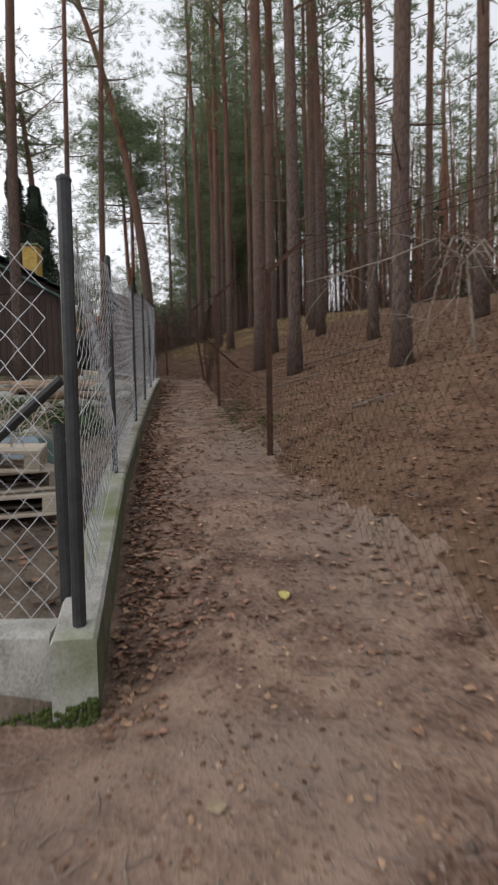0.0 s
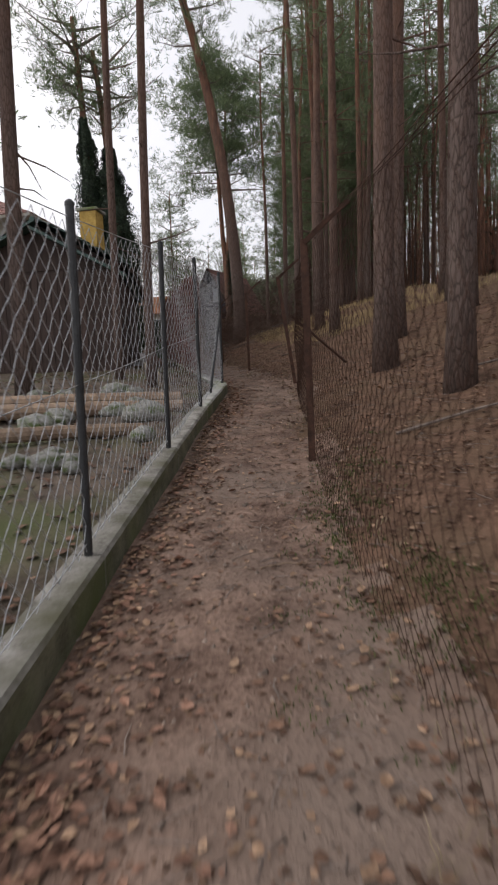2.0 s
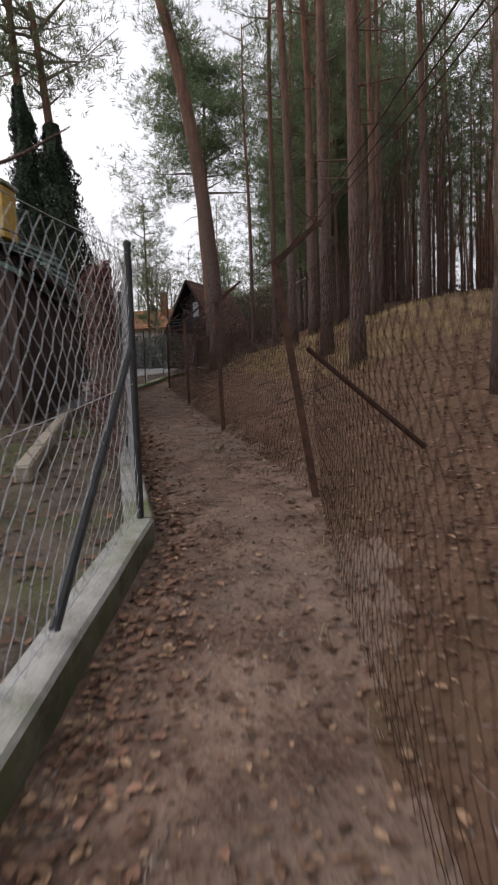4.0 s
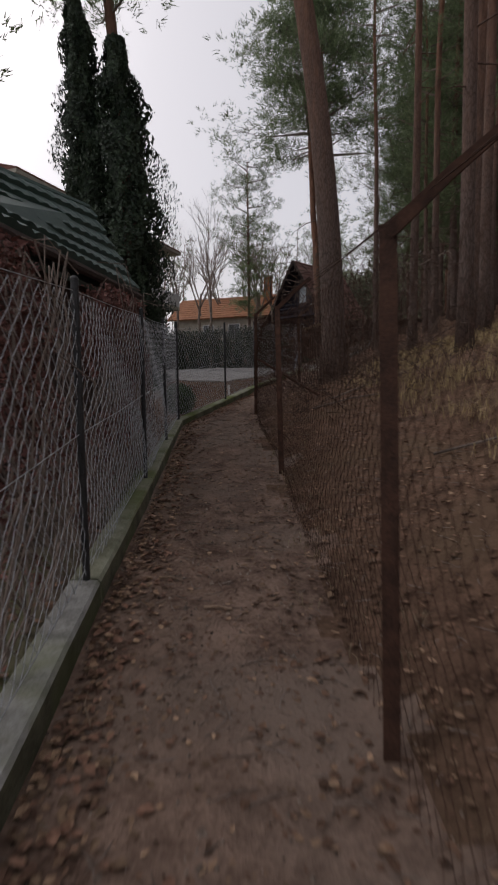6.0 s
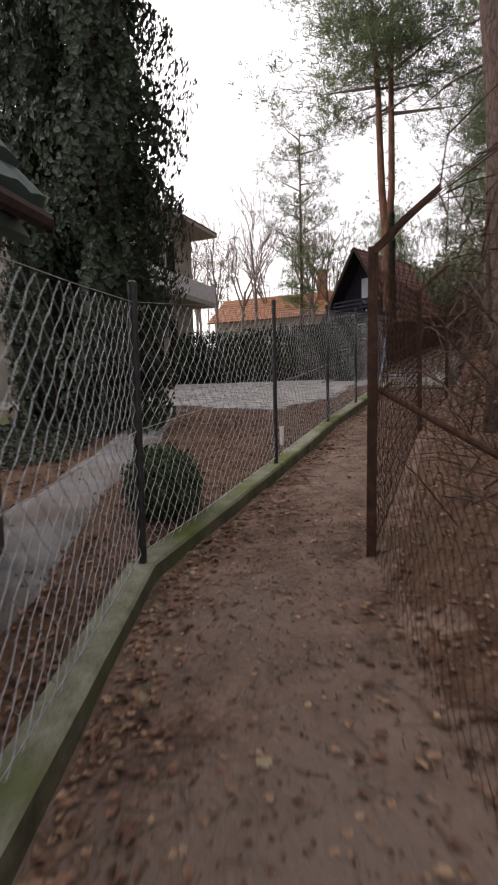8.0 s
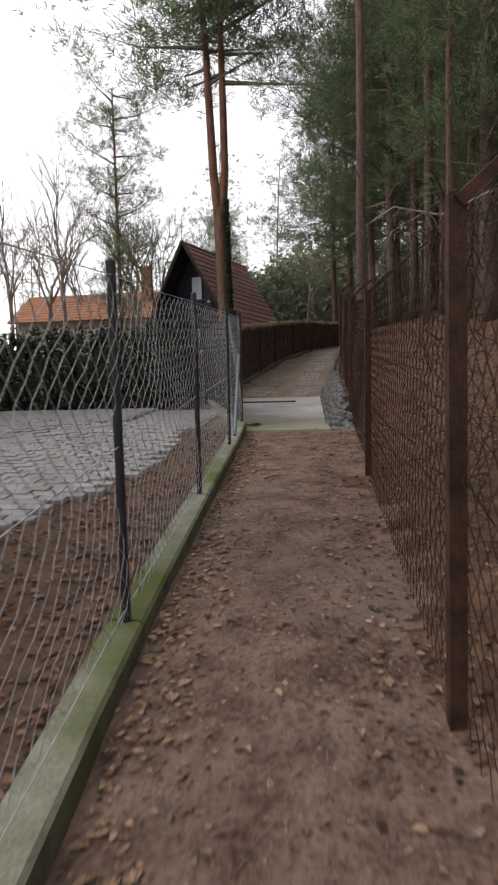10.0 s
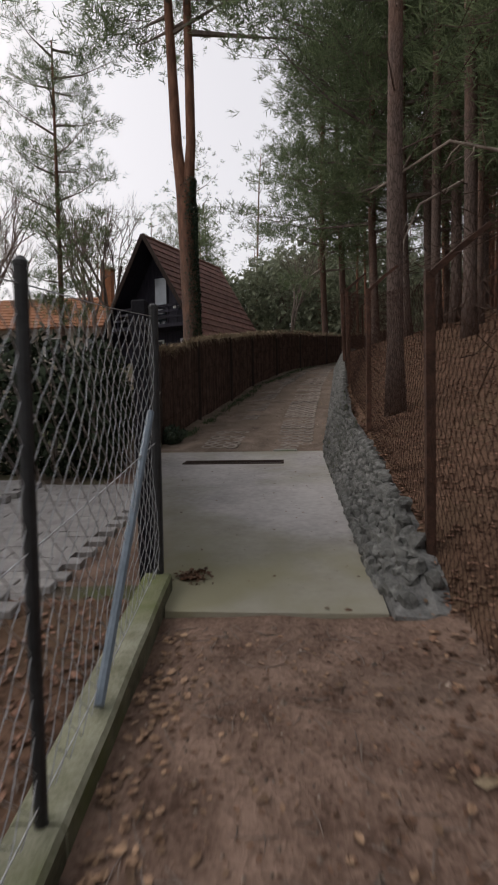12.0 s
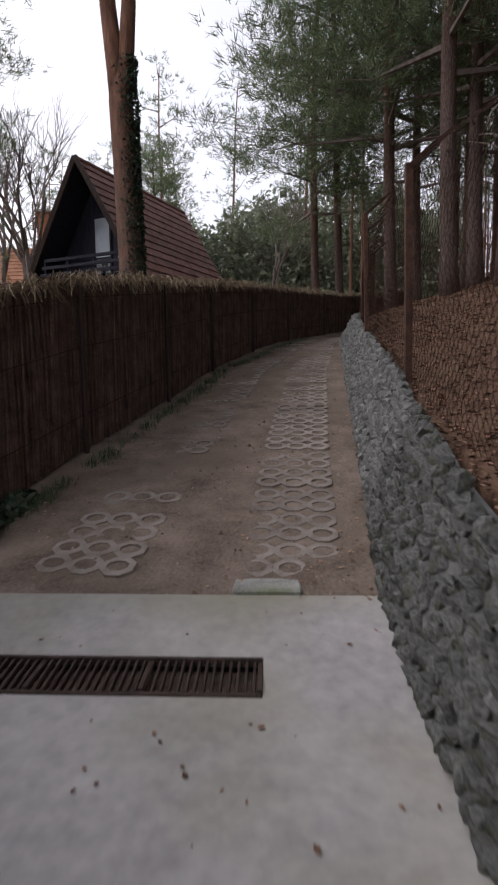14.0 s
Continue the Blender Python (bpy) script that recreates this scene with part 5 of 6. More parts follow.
part("parapet", Geo().box((vx + 0.5, 39.96, 7.4), (0.86, 0.08, 0.62), bev=0.01), WHITE, bal)
for y, z, w, h, mt in ((37.0, 8.65, 0.9, 1.15, BOARD), (38.25, 8.6, 0.55, 1.3, BOARD), (33.5, 8.6, 1.2, 1.2, BOARD), (38.3, 5.6, 0.6, 1.4, BOARD), (35.2, 5.2, 1.2, 1.3, BOARD)):
    window(villa, face((vx, y, z), math.pi / 2), w, h, mt)
vd = part("door", Geo().box((0, -0.03, 0), (0.95, 0.06, 2.1), bev=0.01), BOARD, villa, "brown wooden door")
vd.matrix_basis = face((vx, 37.05, 4.75), math.pi / 2)
part("door_handle", Geo().box((0.35, -0.08, 0), (0.1, 0.04, 0.03), bev=0.005), ZINC, vd)

# pointed house with steep tiled roof
cot = thing("pointed_house", "steep-roofed A-shaped holiday house with dark gable and balcony", "house")
fr, bk = Vector((-10.7, 54.2, 12.15)), Vector((-8.18, 60.5, 12.15))
u = (bk - fr).normalized()
v = Vector((u.y, -u.x, 0))
base_z = 6.2
drop = fr.z - base_z
half = drop / 1.66
for s in (1, -1):
    a, b = fr + v * s * half - Vector((0, 0, drop)), bk + v * s * half - Vector((0, 0, drop))
    sl = slope_roof(cot, a, b, bk, fr, 20, REDTILE, thick=0.07, label="red-brown tiles")
    sl.data.materials[0] = NAVY
    part("barge_board", Geo().tube([fr - u * 0.04 + Vector((0, 0, 0.05)), a - u * 0.04], [0.11, 0.11], 4), BOARD, cot)
part("ridge_cap", Geo().tube([fr, bk], 0.1, 8), REDTILE, cot)
w0 = fr + u * 1.1
for c, nm in ((w0, "gable_wall"), (bk - u * 0.1, "back_wall")):
    d = drop - 0.1
    hw = d / 1.66
    q = [c + v * hw - Vector((0, 0, drop)), c - v * hw - Vector((0, 0, drop)), c - Vector((0, 0, 0.1))]
    part(nm, Geo().add(q + [p + u * 0.12 for p in q], [(0, 1, 2), (5, 4, 3), (0, 2, 5, 3), (1, 4, 5, 2), (0, 3, 4, 1)]), NAVY, cot)
yaw = math.atan2(v.y, v.x)
bc = fr + u * 0.55 - Vector((0, 0, 3.95))
bl = part("balcony", Geo().box((0, 0, 0), (4.4, 1.1, 0.16), bev=0.02), NAVY, cot)
bl.matrix_basis = Matrix.Translation(bc) @ Matrix.Rotation(yaw, 4, "Z")
for z in (0.38, 0.62, 0.86):
    part("rail", Geo().box((0, -0.5, z), (4.0 - z * 0.9, 0.05, 0.11), bev=0.008), NAVY, bl)
for x in (-1.6, -0.6, 0.5, 1.6):
    part("baluster", Geo().box((x, -0.46, 0.42), (0.07, 0.06, 0.86), bev=0.008), NAVY, bl)
dr = part("balcony_door", Geo().box((0, -0.03, 0), (0.74, 0.06, 2.5), bev=0.01), NAVY, cot, "dark-framed glazed balcony door with pale sky reflection painted on the upper pane")
dr.matrix_basis = Matrix.Translation(w0 + v * 0.12 - Vector((0, 0, 2.78))) @ Matrix.Rotation(yaw, 4, "Z")
# upper pane has the sky's reflection painted in, lower panes are plain glass
for z, h in ((0.5, 1.3), (-0.36, 0.28), (-0.82, 0.5)):
    part("pane", Geo().box((0, -0.065, z), (0.6, 0.014, h)), SKYPANE if z > 0 else GLASS, dr)
lampm = part("wall_lamp", Geo().box((0, -0.08, 0), (0.3, 0.14, 0.12), bev=0.03), WHITE, cot, "white wall lamp")
lampm.matrix_basis = Matrix.Translation(w0 + v * 0.95 - Vector((0, 0, 3.0))) @ Matrix.Rotation(yaw, 4, "Z")
for x, z in ((-0.2, 4.9), (1.5, 4.9)):
    window(cot, Matrix.Translation(w0 + v * x - Vector((0, 0, z))) @ Matrix.Rotation(yaw, 4, "Z"), 0.8, 1.0, WHITE)

# low house with orange roof behind it
low = thing("orange_roofed_house", "low house with orange tile roof and brick chimney", "house")
part("wall", Geo().prism([(-13.6, 61.2), (-13.6, 66.8), (-24, 66.8), (-24, 61.2)], 6.5, 9.5), PLASTER, low)
slope_roof(low, (-24.4, 60.6, 9.3), (-13.2, 60.6, 9.3), (-13.2, 64, 11.6), (-24.4, 64, 11.6), 10, ORANGETILE)
slope_roof(low, (-13.2, 67.4, 9.3), (-24.4, 67.4, 9.3), (-24.4, 64, 11.6), (-13.2, 64, 11.6), 10, ORANGETILE)
c2 = part("chimney", Geo().box((-15.3, 63.0, 11.9), (0.65, 0.65, 2.2), bev=0.02), ORANGETILE, low, "orange brick chimney")
part("chimney_cap", Geo().box((-15.3, 63.0, 13.05), (0.8, 0.8, 0.12), bev=0.01), CONCRETE, c2)
for x in (-15.5, -18, -20.5):
    window(low, face((x, 61.2, 8.2), 0), 1.1, 1.2, WHITE)


# ---- garden ----
def leafy(name, label, category, boxes, mat, count, size, base, core=True, kind=""):
    """A clipped or loose mass of leaves filling the ellipsoids given as centre and radii."""
    t = thing(name, label, category, at=base)
    rr = random.Random(len(name) * 31 + count)
    g = Geo()
    wood = Geo()
    for c, r in boxes:
        for k in range(5):
            a = rr.random() * 6.28
            wood.tube([(c[0], c[1], 0.0), (c[0] + math.cos(a) * r[0] * 0.3, c[1] + math.sin(a) * r[1] * 0.3, c[2]), (c[0] + math.cos(a) * r[0] * 0.75, c[1] + math.sin(a) * r[1] * 0.75, c[2] + r[2] * 0.5)], [0.02, 0.014, 0.005], 4, False)
        for _ in range(count // len(boxes)):
            d = Vector((rr.gauss(0, 1), rr.gauss(0, 1), rr.gauss(0, 1))).normalized()
            rad = rr.uniform(0.7, 1.03) + 0.12 * noise.noise(d * 2.5 + Vector(c))
            p = Vector((c[0] + d.x * r[0] * rad, c[1] + d.y * r[1] * rad, max(0.02, c[2] + d.z * r[2] * rad)))
            s = size * rr.uniform(0.6, 1.3)
            q = Vector((rr.uniform(-1, 1), rr.uniform(-1, 1), rr.uniform(-1, 1))).normalized()
            w = q.cross(d + Vector((0.01, 0, 0))).normalized()
            k = len(g.v)
            g.v += [tuple(p - q * s), tuple(p - w * s * 0.45), tuple(p + q * s), tuple(p + w * s * 0.45)]
            g.f.append((k, k + 1, k + 2, k + 3))
    tagged(part("stem_growth", wood, TWIG, t), kind="stuff")
    tagged(part("foliage", g, mat, t), kind="stuff")
    return t


gz = ground(-9, 36.8)
leafy("garden_hedge", "tall dark clipped conifer hedge closing the driveway", "hedge", [((-3.3 + 0.55 * i, 0, 0.98), (0.5, 0.42, 1.08)) for i in range(12)], HEDGE, 14000, 0.07, (-9.6, 36.9, gz - 0.15))
leafy("evergreen_shrub", "dark evergreen shrub beside the cream house", "shrub", [((0, 0, 0.6), (1.1, 0.8, 0.9)), ((0.9, -0.2, 0.4), (0.7, 0.6, 0.6))], HEDGE, 3500, 0.06, (-13.0, 37.2, ground(-13.0, 37.2) - 0.05))
leafy("evergreen_shrub", "dark evergreen shrub behind the wire netting panel", "shrub", [((0, 0, 0.6), (0.5, 0.9, 0.8)), ((-0.1, 0.9, 0.6), (0.5, 0.8, 0.75))], HEDGE, 6000, 0.05, (-7.3, 38.3, ground(-7.3, 38.3) - 0.05))
leafy("box_shrub", "round clipped green box shrub by the fence bend", "shrub", [((0, 0, 0.28), (0.31, 0.31, 0.31))], BOX, 5200, 0.022, (-5.0, 23.1, ground(-5.0, 23.1) - 0.03))
leafy("brown_shrub", "withered brown shrub in the flower bed", "shrub", [((0, 0, 0.35), (0.5, 0.4, 0.4))], CREEPER, 500, 0.04, (-9.4, 27.5, ground(-9.4, 27.5) - 0.03))

drive = thing("driveway", "grey block-paved driveway inside the garden fence", "driveway", kind="structure")
block = Geo().box((0, 0, 0), (0.235, 0.115, 0.06), bev=0.006).mesh("paving_block", BLOCK)
far_blocks = Geo()
nblk = 0


def on_drive(x, y):
    if 28.3 < y < 36.2:
        return -13.6 < x < kerb_x(y) - 0.75 - 0.5 * math.exp(-((y - 28.3) ** 2))
    return False


by = 28.3
row = 0
while by < 36.2:
    bx = -13.6 + (0.12 if row % 2 else 0)
    while bx < -3.5:
        if on_drive(bx, by):
            z = ground(bx, by) + 0.012
            if nblk < 300 and 28.4 < by < 33.5 and bx > -6.75:
                p = part("paving_block", block, None, drive)
                p.matrix_basis = Matrix.Translation((bx, by, z + rng.uniform(-0.004, 0.004))) @ Matrix.Rotation(math.atan(0.12), 4, "X")
                nblk += 1
            else:
                far_blocks.box((bx, by, z + rng.uniform(-0.004, 0.004)), (0.235, 0.115, 0.06), Matrix.Rotation(0.12, 3, "X"))
        bx += 0.242
    by += 0.121
    row += 1
tagged(part("far_blocks", far_blocks, BLOCK, drive), kind="stuff")


garden_path = thing("garden_path", "smooth grey grit path leading to the driveway", "path", kind="structure")
g = Geo()
for i in range(73):
    y = 17.5 + i * 0.15
    c = lerp([(17.5, -4.2), (20, -4.95), (21.5, -5.35), (23, -6.0), (25.5, -6.95), (28.3, -8.4)], y)
    w = lerp([(17.5, 0.7), (21.5, 0.68), (23.6, 0.42), (28.3, 0.55)], y) + 0.05 * noise.noise((y * 1.3, 0, 2))
    for k in range(7):
        x = c + w * (k / 3 - 1)
        g.v.append((x, y, ground(x, y) + (-0.05 if k in (0, 6) else 0.022)))
for i in range(72):
    for k in range(6):
        a = i * 7 + k
        g.f.append((a, a + 1, a + 8, a + 7))
part("path_strip", g, GRIT, garden_path, smooth=True)
g = Geo()
for i in range(9000):
    a, q = rng.random() * 6.283, rng.random() ** 0.5
    x, y = -8.5 + 1.55 * q * math.cos(a), 25.0 + 1.9 * q * math.sin(a)
    if abs(x - lerp([(20, -4.95), (23, -6.0), (25.5, -6.95), (28.3, -8.4)], y)) < 0.55:
        continue
    c = Vector((x, y, ground(x, y) + 0.02 + 0.22 * rng.random() * (1.1 - q)))
    r = rng.uniform(0.022, 0.05)
    k = len(g.v)
    g.v += [tuple(c + Vector((rng.uniform(-r, r), rng.uniform(-r, r), rng.uniform(-r, r) * 0.6))) for _ in range(4)]
    g.f += [(k, k + 1, k + 2), (k, k + 2, k + 3)]
tagged(part("ground_ivy", g, IVY), "dark ivy carpet round the foot of the ivy-clad trees", "ivy", kind="stuff")


# ---- garden clutter along the first stretch ----
def rock_mesh(seed, mat):
    rr = random.Random(seed)
    bm = bmesh.new()
    bmesh.ops.create_icosphere(bm, subdivisions=2, radius=1.0)
    off = Vector((rr.random() * 9, rr.random() * 9, rr.random() * 9))
    for vert in bm.verts:
        vert.co *= 0.85 + 0.35 * noise.noise(vert.co * 1.3 + off) + 0.08 * noise.noise(vert.co * 4 + off)
        vert.co.z = max(vert.co.z, -0.35)
    me = bpy.data.meshes.new("rock")
    bm.to_mesh(me)
    bm.free()
    me.materials.append(mat)
    me.polygons.foreach_set("use_smooth", [True] * len(me.polygons))
    return me


ROCK = material("pale_field_stone", (0.17, 0.17, 0.15), (0.40, 0.39, 0.36), 7, 0.9, 0.6, 60, stain=(0.10, 0.13, 0.05), stain_scale=2.0, vary=0.25)
rocks = [rock_mesh(700 + i, ROCK) for i in range(5)]
for i in range(110):
    y = rng.uniform(3.4, 10.5)
    x = kerb_x(y) - 0.35 - 2.6 * rng.random() ** 0.8
    s = rng.uniform(0.06, 0.17) if i > 30 else rng.uniform(0.13, 0.24)
    r = tagged(new("rock", rocks[i % 5]), "grey mossy field stone in the garden bank", "rock", group="stones of the rock garden")
    r.matrix_basis = Matrix.Translation((x, y, ground(x, y) + 0.2 * s)) @ Matrix.Rotation(rng.random() * 6.28, 4, "Z") @ Matrix.Diagonal((s * 1.2, s, s * 0.75, 1))

plank = Geo().box((0, 0, 0), (1.25, 0.16, 0.035), bev=0.004).mesh("plank", WOODP)
short = Geo().box((0, 0, 0), (0.7, 0.2, 0.05), bev=0.006).mesh("plank", WOODP)
pile = [(0.42, 1.75, 0.06, 0.5, 0), (0.4, 1.95, 0.07, 0.62, 1), (0.35, 1.85, 0.12, 0.1, 0), (0.3, 2.15, 0.16, 1.1, 1), (0.42, 2.3, 0.2, 0.8, 0), (0.1, 2.0, 0.06, 0.35, 0), (-0.1, 2.4, 0.1, 0.9, 1), (0.2, 2.55, 0.3, 0.55, 0), (0.05, 1.6, 0.05, 2.0, 1), (-0.3, 1.9, 0.12, 0.2, 0), (0.25, 2.75, 0.34, 0.7, 0), (0.5, 1.5, 0.05, 1.3, 1)]
for x, y, dz, a, k in pile:
    x -= 1.0
    b = tagged(new("plank", short if k else plank), "weathered loose plank lying in a heap", "plank", group="heap of planks")
    b.matrix_basis = Matrix.Translation((x, y, ground(x, y) + dz)) @ Matrix.Rotation(a, 4, "Z") @ Matrix.Rotation(rng.uniform(-0.12, 0.12), 4, "Y") @ Matrix.Rotation(0.1, 4, "X")
slat = Geo().box((0, 0, 0), (0.95, 0.1, 0.022), bev=0.003).mesh("slat", WOODP)
bearer = Geo().box((0, 0, 0), (0.09, 0.8, 0.09), bev=0.005).mesh("bearer", WOODP)


def pallet(m):
    t = thing("pallet", "weathered wooden pallet stacked behind the wire fence", "pallet", group="stacked pallets", at=m)
    for x in (-0.43, 0, 0.43):
        part("bearer", bearer, None, t).location = (x, 0, 0.067)
    for i in range(6):
        part("slat", slat, None, t).location = (0, -0.35 + i * 0.14, 0.123)
    for i in range(3):
        part("slat", slat, None, t).location = (0, -0.35 + i * 0.35, 0.011)
    return t


pz = ground(0.05, 2.1)
pal = pallet(Matrix.Translation((0.05, 2.1, pz + 0.02)) @ Matrix.Rotation(0.35, 4, "Z"))
copy_thing(pal, Matrix.Translation((0.02, 2.14, pz + 0.16)) @ Matrix.Rotation(0.52, 4, "Z"))
copy_thing(pal, Matrix.Translation((-0.02, 2.1, pz + 0.3)) @ Matrix.Rotation(0.28, 4, "Z") @ Matrix.Rotation(0.03, 4, "Y"))
g = Geo()
for i in range(170):
    p = Vector((rng.uniform(-1.3, 0.35), rng.uniform(1.7, 2.9), 0))
    p.z = pz + rng.uniform(0.25, 0.7)
    d = Vector((rng.uniform(-1, 1), rng.uniform(-0.6, 0.6), rng.uniform(-0.3, 0.8))) * rng.uniform(0.2, 0.5)
    g.tube([p, p + d * 0.5 + Vector((0, 0, 0.08)), p + d], [0.006, 0.005, 0.002], 4, False)
tagged(part("dry_brush", g, DEADTWIG), "heap of pale dry brushwood on the pallets", "brushwood", kind="stuff")
slate = thing("roof_sheet", "bent grey-blue metal sheet leaning on the heap", "sheet", at=Matrix.Translation((0.0, 2.62, ground(0.0, 2.62) + 0.24)) @ Matrix.Rotation(0.5, 4, "Z") @ Matrix.Rotation(0.5, 4, "X"))
part("sheet", Geo().box((0, 0, 0), (0.55, 0.5, 0.012), bev=0.003), BLUE, slate)
tp = thing("tarpaulin", "dark teal crumpled tarpaulin on the ground", "tarpaulin", at=(-0.1, 3.0, ground(-0.1, 3.0)))
g = Geo()
n = 14
for i in range(n + 1):
    for j in range(n + 1):
        x, y = (i / n - 0.5) * 1.1, (j / n - 0.5) * 0.9
        h = 0.28 * max(0, 1 - (x * x + y * y) * 3.2) + 0.05 * noise.noise((x * 5, y * 5, 2)) + 0.02
        g.v.append((x, y, max(0.0, h)))
for i in range(n):
    for j in range(n):
        k = i * (n + 1) + j
        g.f.append((k, k + n + 1, k + n + 2, k + 1))
part("cover", g, TARP, tp, smooth=True)
# felled logs across the garden
for x, y, a, ln, r in ((-1.2, 8.7, 0.25, 2.2, 0.09), (-1.6, 9.4, 0.1, 2.6, 0.08), (-0.9, 7.6, 0.5, 1.5, 0.07), (-3.0, 7.8, 0.2, 2.0, 0.1)):
    d = Vector((math.cos(a), math.sin(a), 0))
    lg = tagged(part("log", Geo().tube([Vector((x, y, ground(x, y) + r)) - d * ln / 2, Vector((x, y, ground(x, y) + r * 1.1)), Vector((x, y, ground(x, y) + r)) + d * ln / 2], [r, r * 0.95, r * 0.85], 10), LOG), "weathered felled log lying in the garden", "log", group="logs in the garden")
leafy("low_shrub", "low dull green shrub in the rock garden", "shrub", [((0, 0, 0.2), (0.45, 0.4, 0.25)), ((0.5, 0.3, 0.15), (0.3, 0.3, 0.2))], BOX, 1400, 0.03, (-0.55, 4.4, ground(-0.55, 4.4)))
# timber edging and path slabs beside the garden house
for i in range(5):
    x, y = -1.15 - 0.45 * i * 0.9, 12.6 + i * 1.0
    e = tagged(part("edging_beam", Geo().box((0, 0, 0), (0.14, 0.95, 0.16), bev=0.02), WOODP), "grey timber edging beam beside the fence", "beam", group="timber edging")
    e.matrix_basis = Matrix.Translation((x - 0.55, y, ground(x - 0.55, y) + 0.07)) @ Matrix.Rotation(0.38, 4, "Z") @ Matrix.Rotation(0.1, 4, "X")

marker = thing("white_marker", "small white plastic marker post in the flower bed", "marker", at=(-5.0, 25.75, ground(-5.0, 25.75)))
part("stake", Geo().box((0, 0, 0.11), (0.05, 0.04, 0.24), bev=0.01), WHITE, marker)

# ---- withered creeper on the fence by the garden house ----
creeper = thing("withered_creeper", "withered reddish-brown creeper hanging on the wire fence", "climbing plant")
g, st = Geo(), Geo()
for i in range(190):
    y = rng.uniform(12.2, 19.5)
    x = kerb_x(y) - 0.12
    z = kerb_z(y)
    p = Vector((x, y, z + 0.05))
    pts = [p]
    for k in range(6):
        p = p + Vector((rng.uniform(-0.06, 0.03), rng.uniform(-0.2, 0.2), rng.uniform(0.15, 0.36)))
        pts.append(p)
    pts.append(p + Vector((rng.uniform(-0.1, 0.12), rng.uniform(-0.3, 0.3), rng.uniform(-0.35, 0.05))))
    st.tube(pts, [0.006] * 4 + [0.004] * (len(pts) - 4), 4, False)
for i in range(26000):
    y = 12.4 + 7.2 * rng.random() ** 1.25
    h = 1.75 * rng.random() ** 0.55
    x = kerb_x(y) - 0.1 - abs(rng.gauss(0, 0.12))
    c = Vector((x, y, kerb_z(y) + h))
    if noise.noise((y * 1.2, h * 1.6, 4)) < -0.12:
        continue
    s = rng.uniform(0.012, 0.03)
    k = len(g.v)
    g.v += [tuple(c + Vector((rng.uniform(-s, s), rng.uniform(-s, s), rng.uniform(-s, s)))) for _ in range(4)]
    g.f += [(k, k + 1, k + 2), (k, k + 2, k + 3)]
tagged(part("vine_growth", st, TWIG, creeper), kind="stuff")
tagged(part("vine_foliage", g, CREEPER, creeper), kind="stuff")


# ---- dead boughs and brush ----
def dead_bough(name, label, pts, r, twigs, seed):
    rr = random.Random(seed)
    t = thing(name, label, "branch")
    pts = [Vector(p) for p in pts]
    g = Geo().tube(pts, [r * (1 - 0.75 * i / (len(pts) - 1)) for i in range(len(pts))], 6)
    for _ in range(twigs):
        i = rr.randrange(len(pts) - 1)
        b = pts[i].lerp(pts[i + 1], rr.random())
        d = Vector((rr.uniform(-1, 1), rr.uniform(-0.6, 0.6), rr.uniform(-1.2, 0.4))).normalized()
        ln = rr.uniform(0.12, 0.5)
        m = b + d * ln * 0.5 + Vector((rr.uniform(-0.05, 0.05), rr.uniform(-0.05, 0.05), 0))
        g.tube([b, m, b + d * ln + Vector((0, 0, -0.12 * ln))], [r * 0.35, r * 0.25, r * 0.1], 4, False)
    tagged(part("bough", g, DEADTWIG, t), kind="stuff")


dead_bough("dead_bough", "pale dead bough arching over the slope", [(3.4, 2.4, 0.9), (3.3, 2.3, 1.5), (3.05, 2.2, 1.62), (2.75, 2.2, 1.5), (2.45, 2.2, 1.42), (2.2, 2.2, 1.36)], 0.011, 18, 801)
dead_bough("dead_bough", "pale dead bough arching over the slope", [(3.7, 2.2, 1.0), (3.4, 2.3, 1.62), (3.2, 2.3, 1.66), (3.05, 2.3, 1.2), (3.02, 2.3, 0.95)], 0.009, 16, 802)
dead_bough("dead_bough", "pale dead bough arching over the slope", [(3.9, 2.5, 1.2), (3.5, 2.5, 1.7), (3.3, 2.4, 1.5), (3.25, 2.4, 1.0)], 0.008, 12, 803)
dead_bough("dead_bough", "bare grey bough reaching over the rusty fence", [(-0.1, 37.6, 8.2), (-1.2, 37.4, 7.7), (-2.2, 37.3, 7.9), (-3.2, 37.3, 7.3)], 0.035, 14, 804)
dead_bough("dead_bough", "bare grey bough reaching over the rusty fence", [(-0.8, 41.5, 9.0), (-1.7, 41.3, 8.5), (-2.1, 41.3, 7.6), (-2.0, 41.3, 7.0)], 0.03, 10, 805)

# ---- log, sticks and cones on the path ----
wl_ = tagged(part("short_log", Geo().tube([(-0.21, 13.72, ground(-0.21, 13.72) + 0.035), (-0.225, 13.86, ground(-0.22, 13.86) + 0.04), (-0.2, 14.0, ground(-0.2, 14.0) + 0.04)], [0.024, 0.027, 0.025], 9), LOG), "short broken piece of branch on the path", "stick")
sticks = [(-1.38, 16.12, 0.1, 0.16, 0.008), (-1.8, 16.4, -0.1, 0.16, 0.008), (-1.6, 15.3, 2.2, 0.3, 0.004), (-4.35, 30.0, 1.1, 0.3, 0.01), (2.0, 2.6, 0.1, 0.22, 0.006), (1.4, 5.4, 0.4, 0.25, 0.005)]
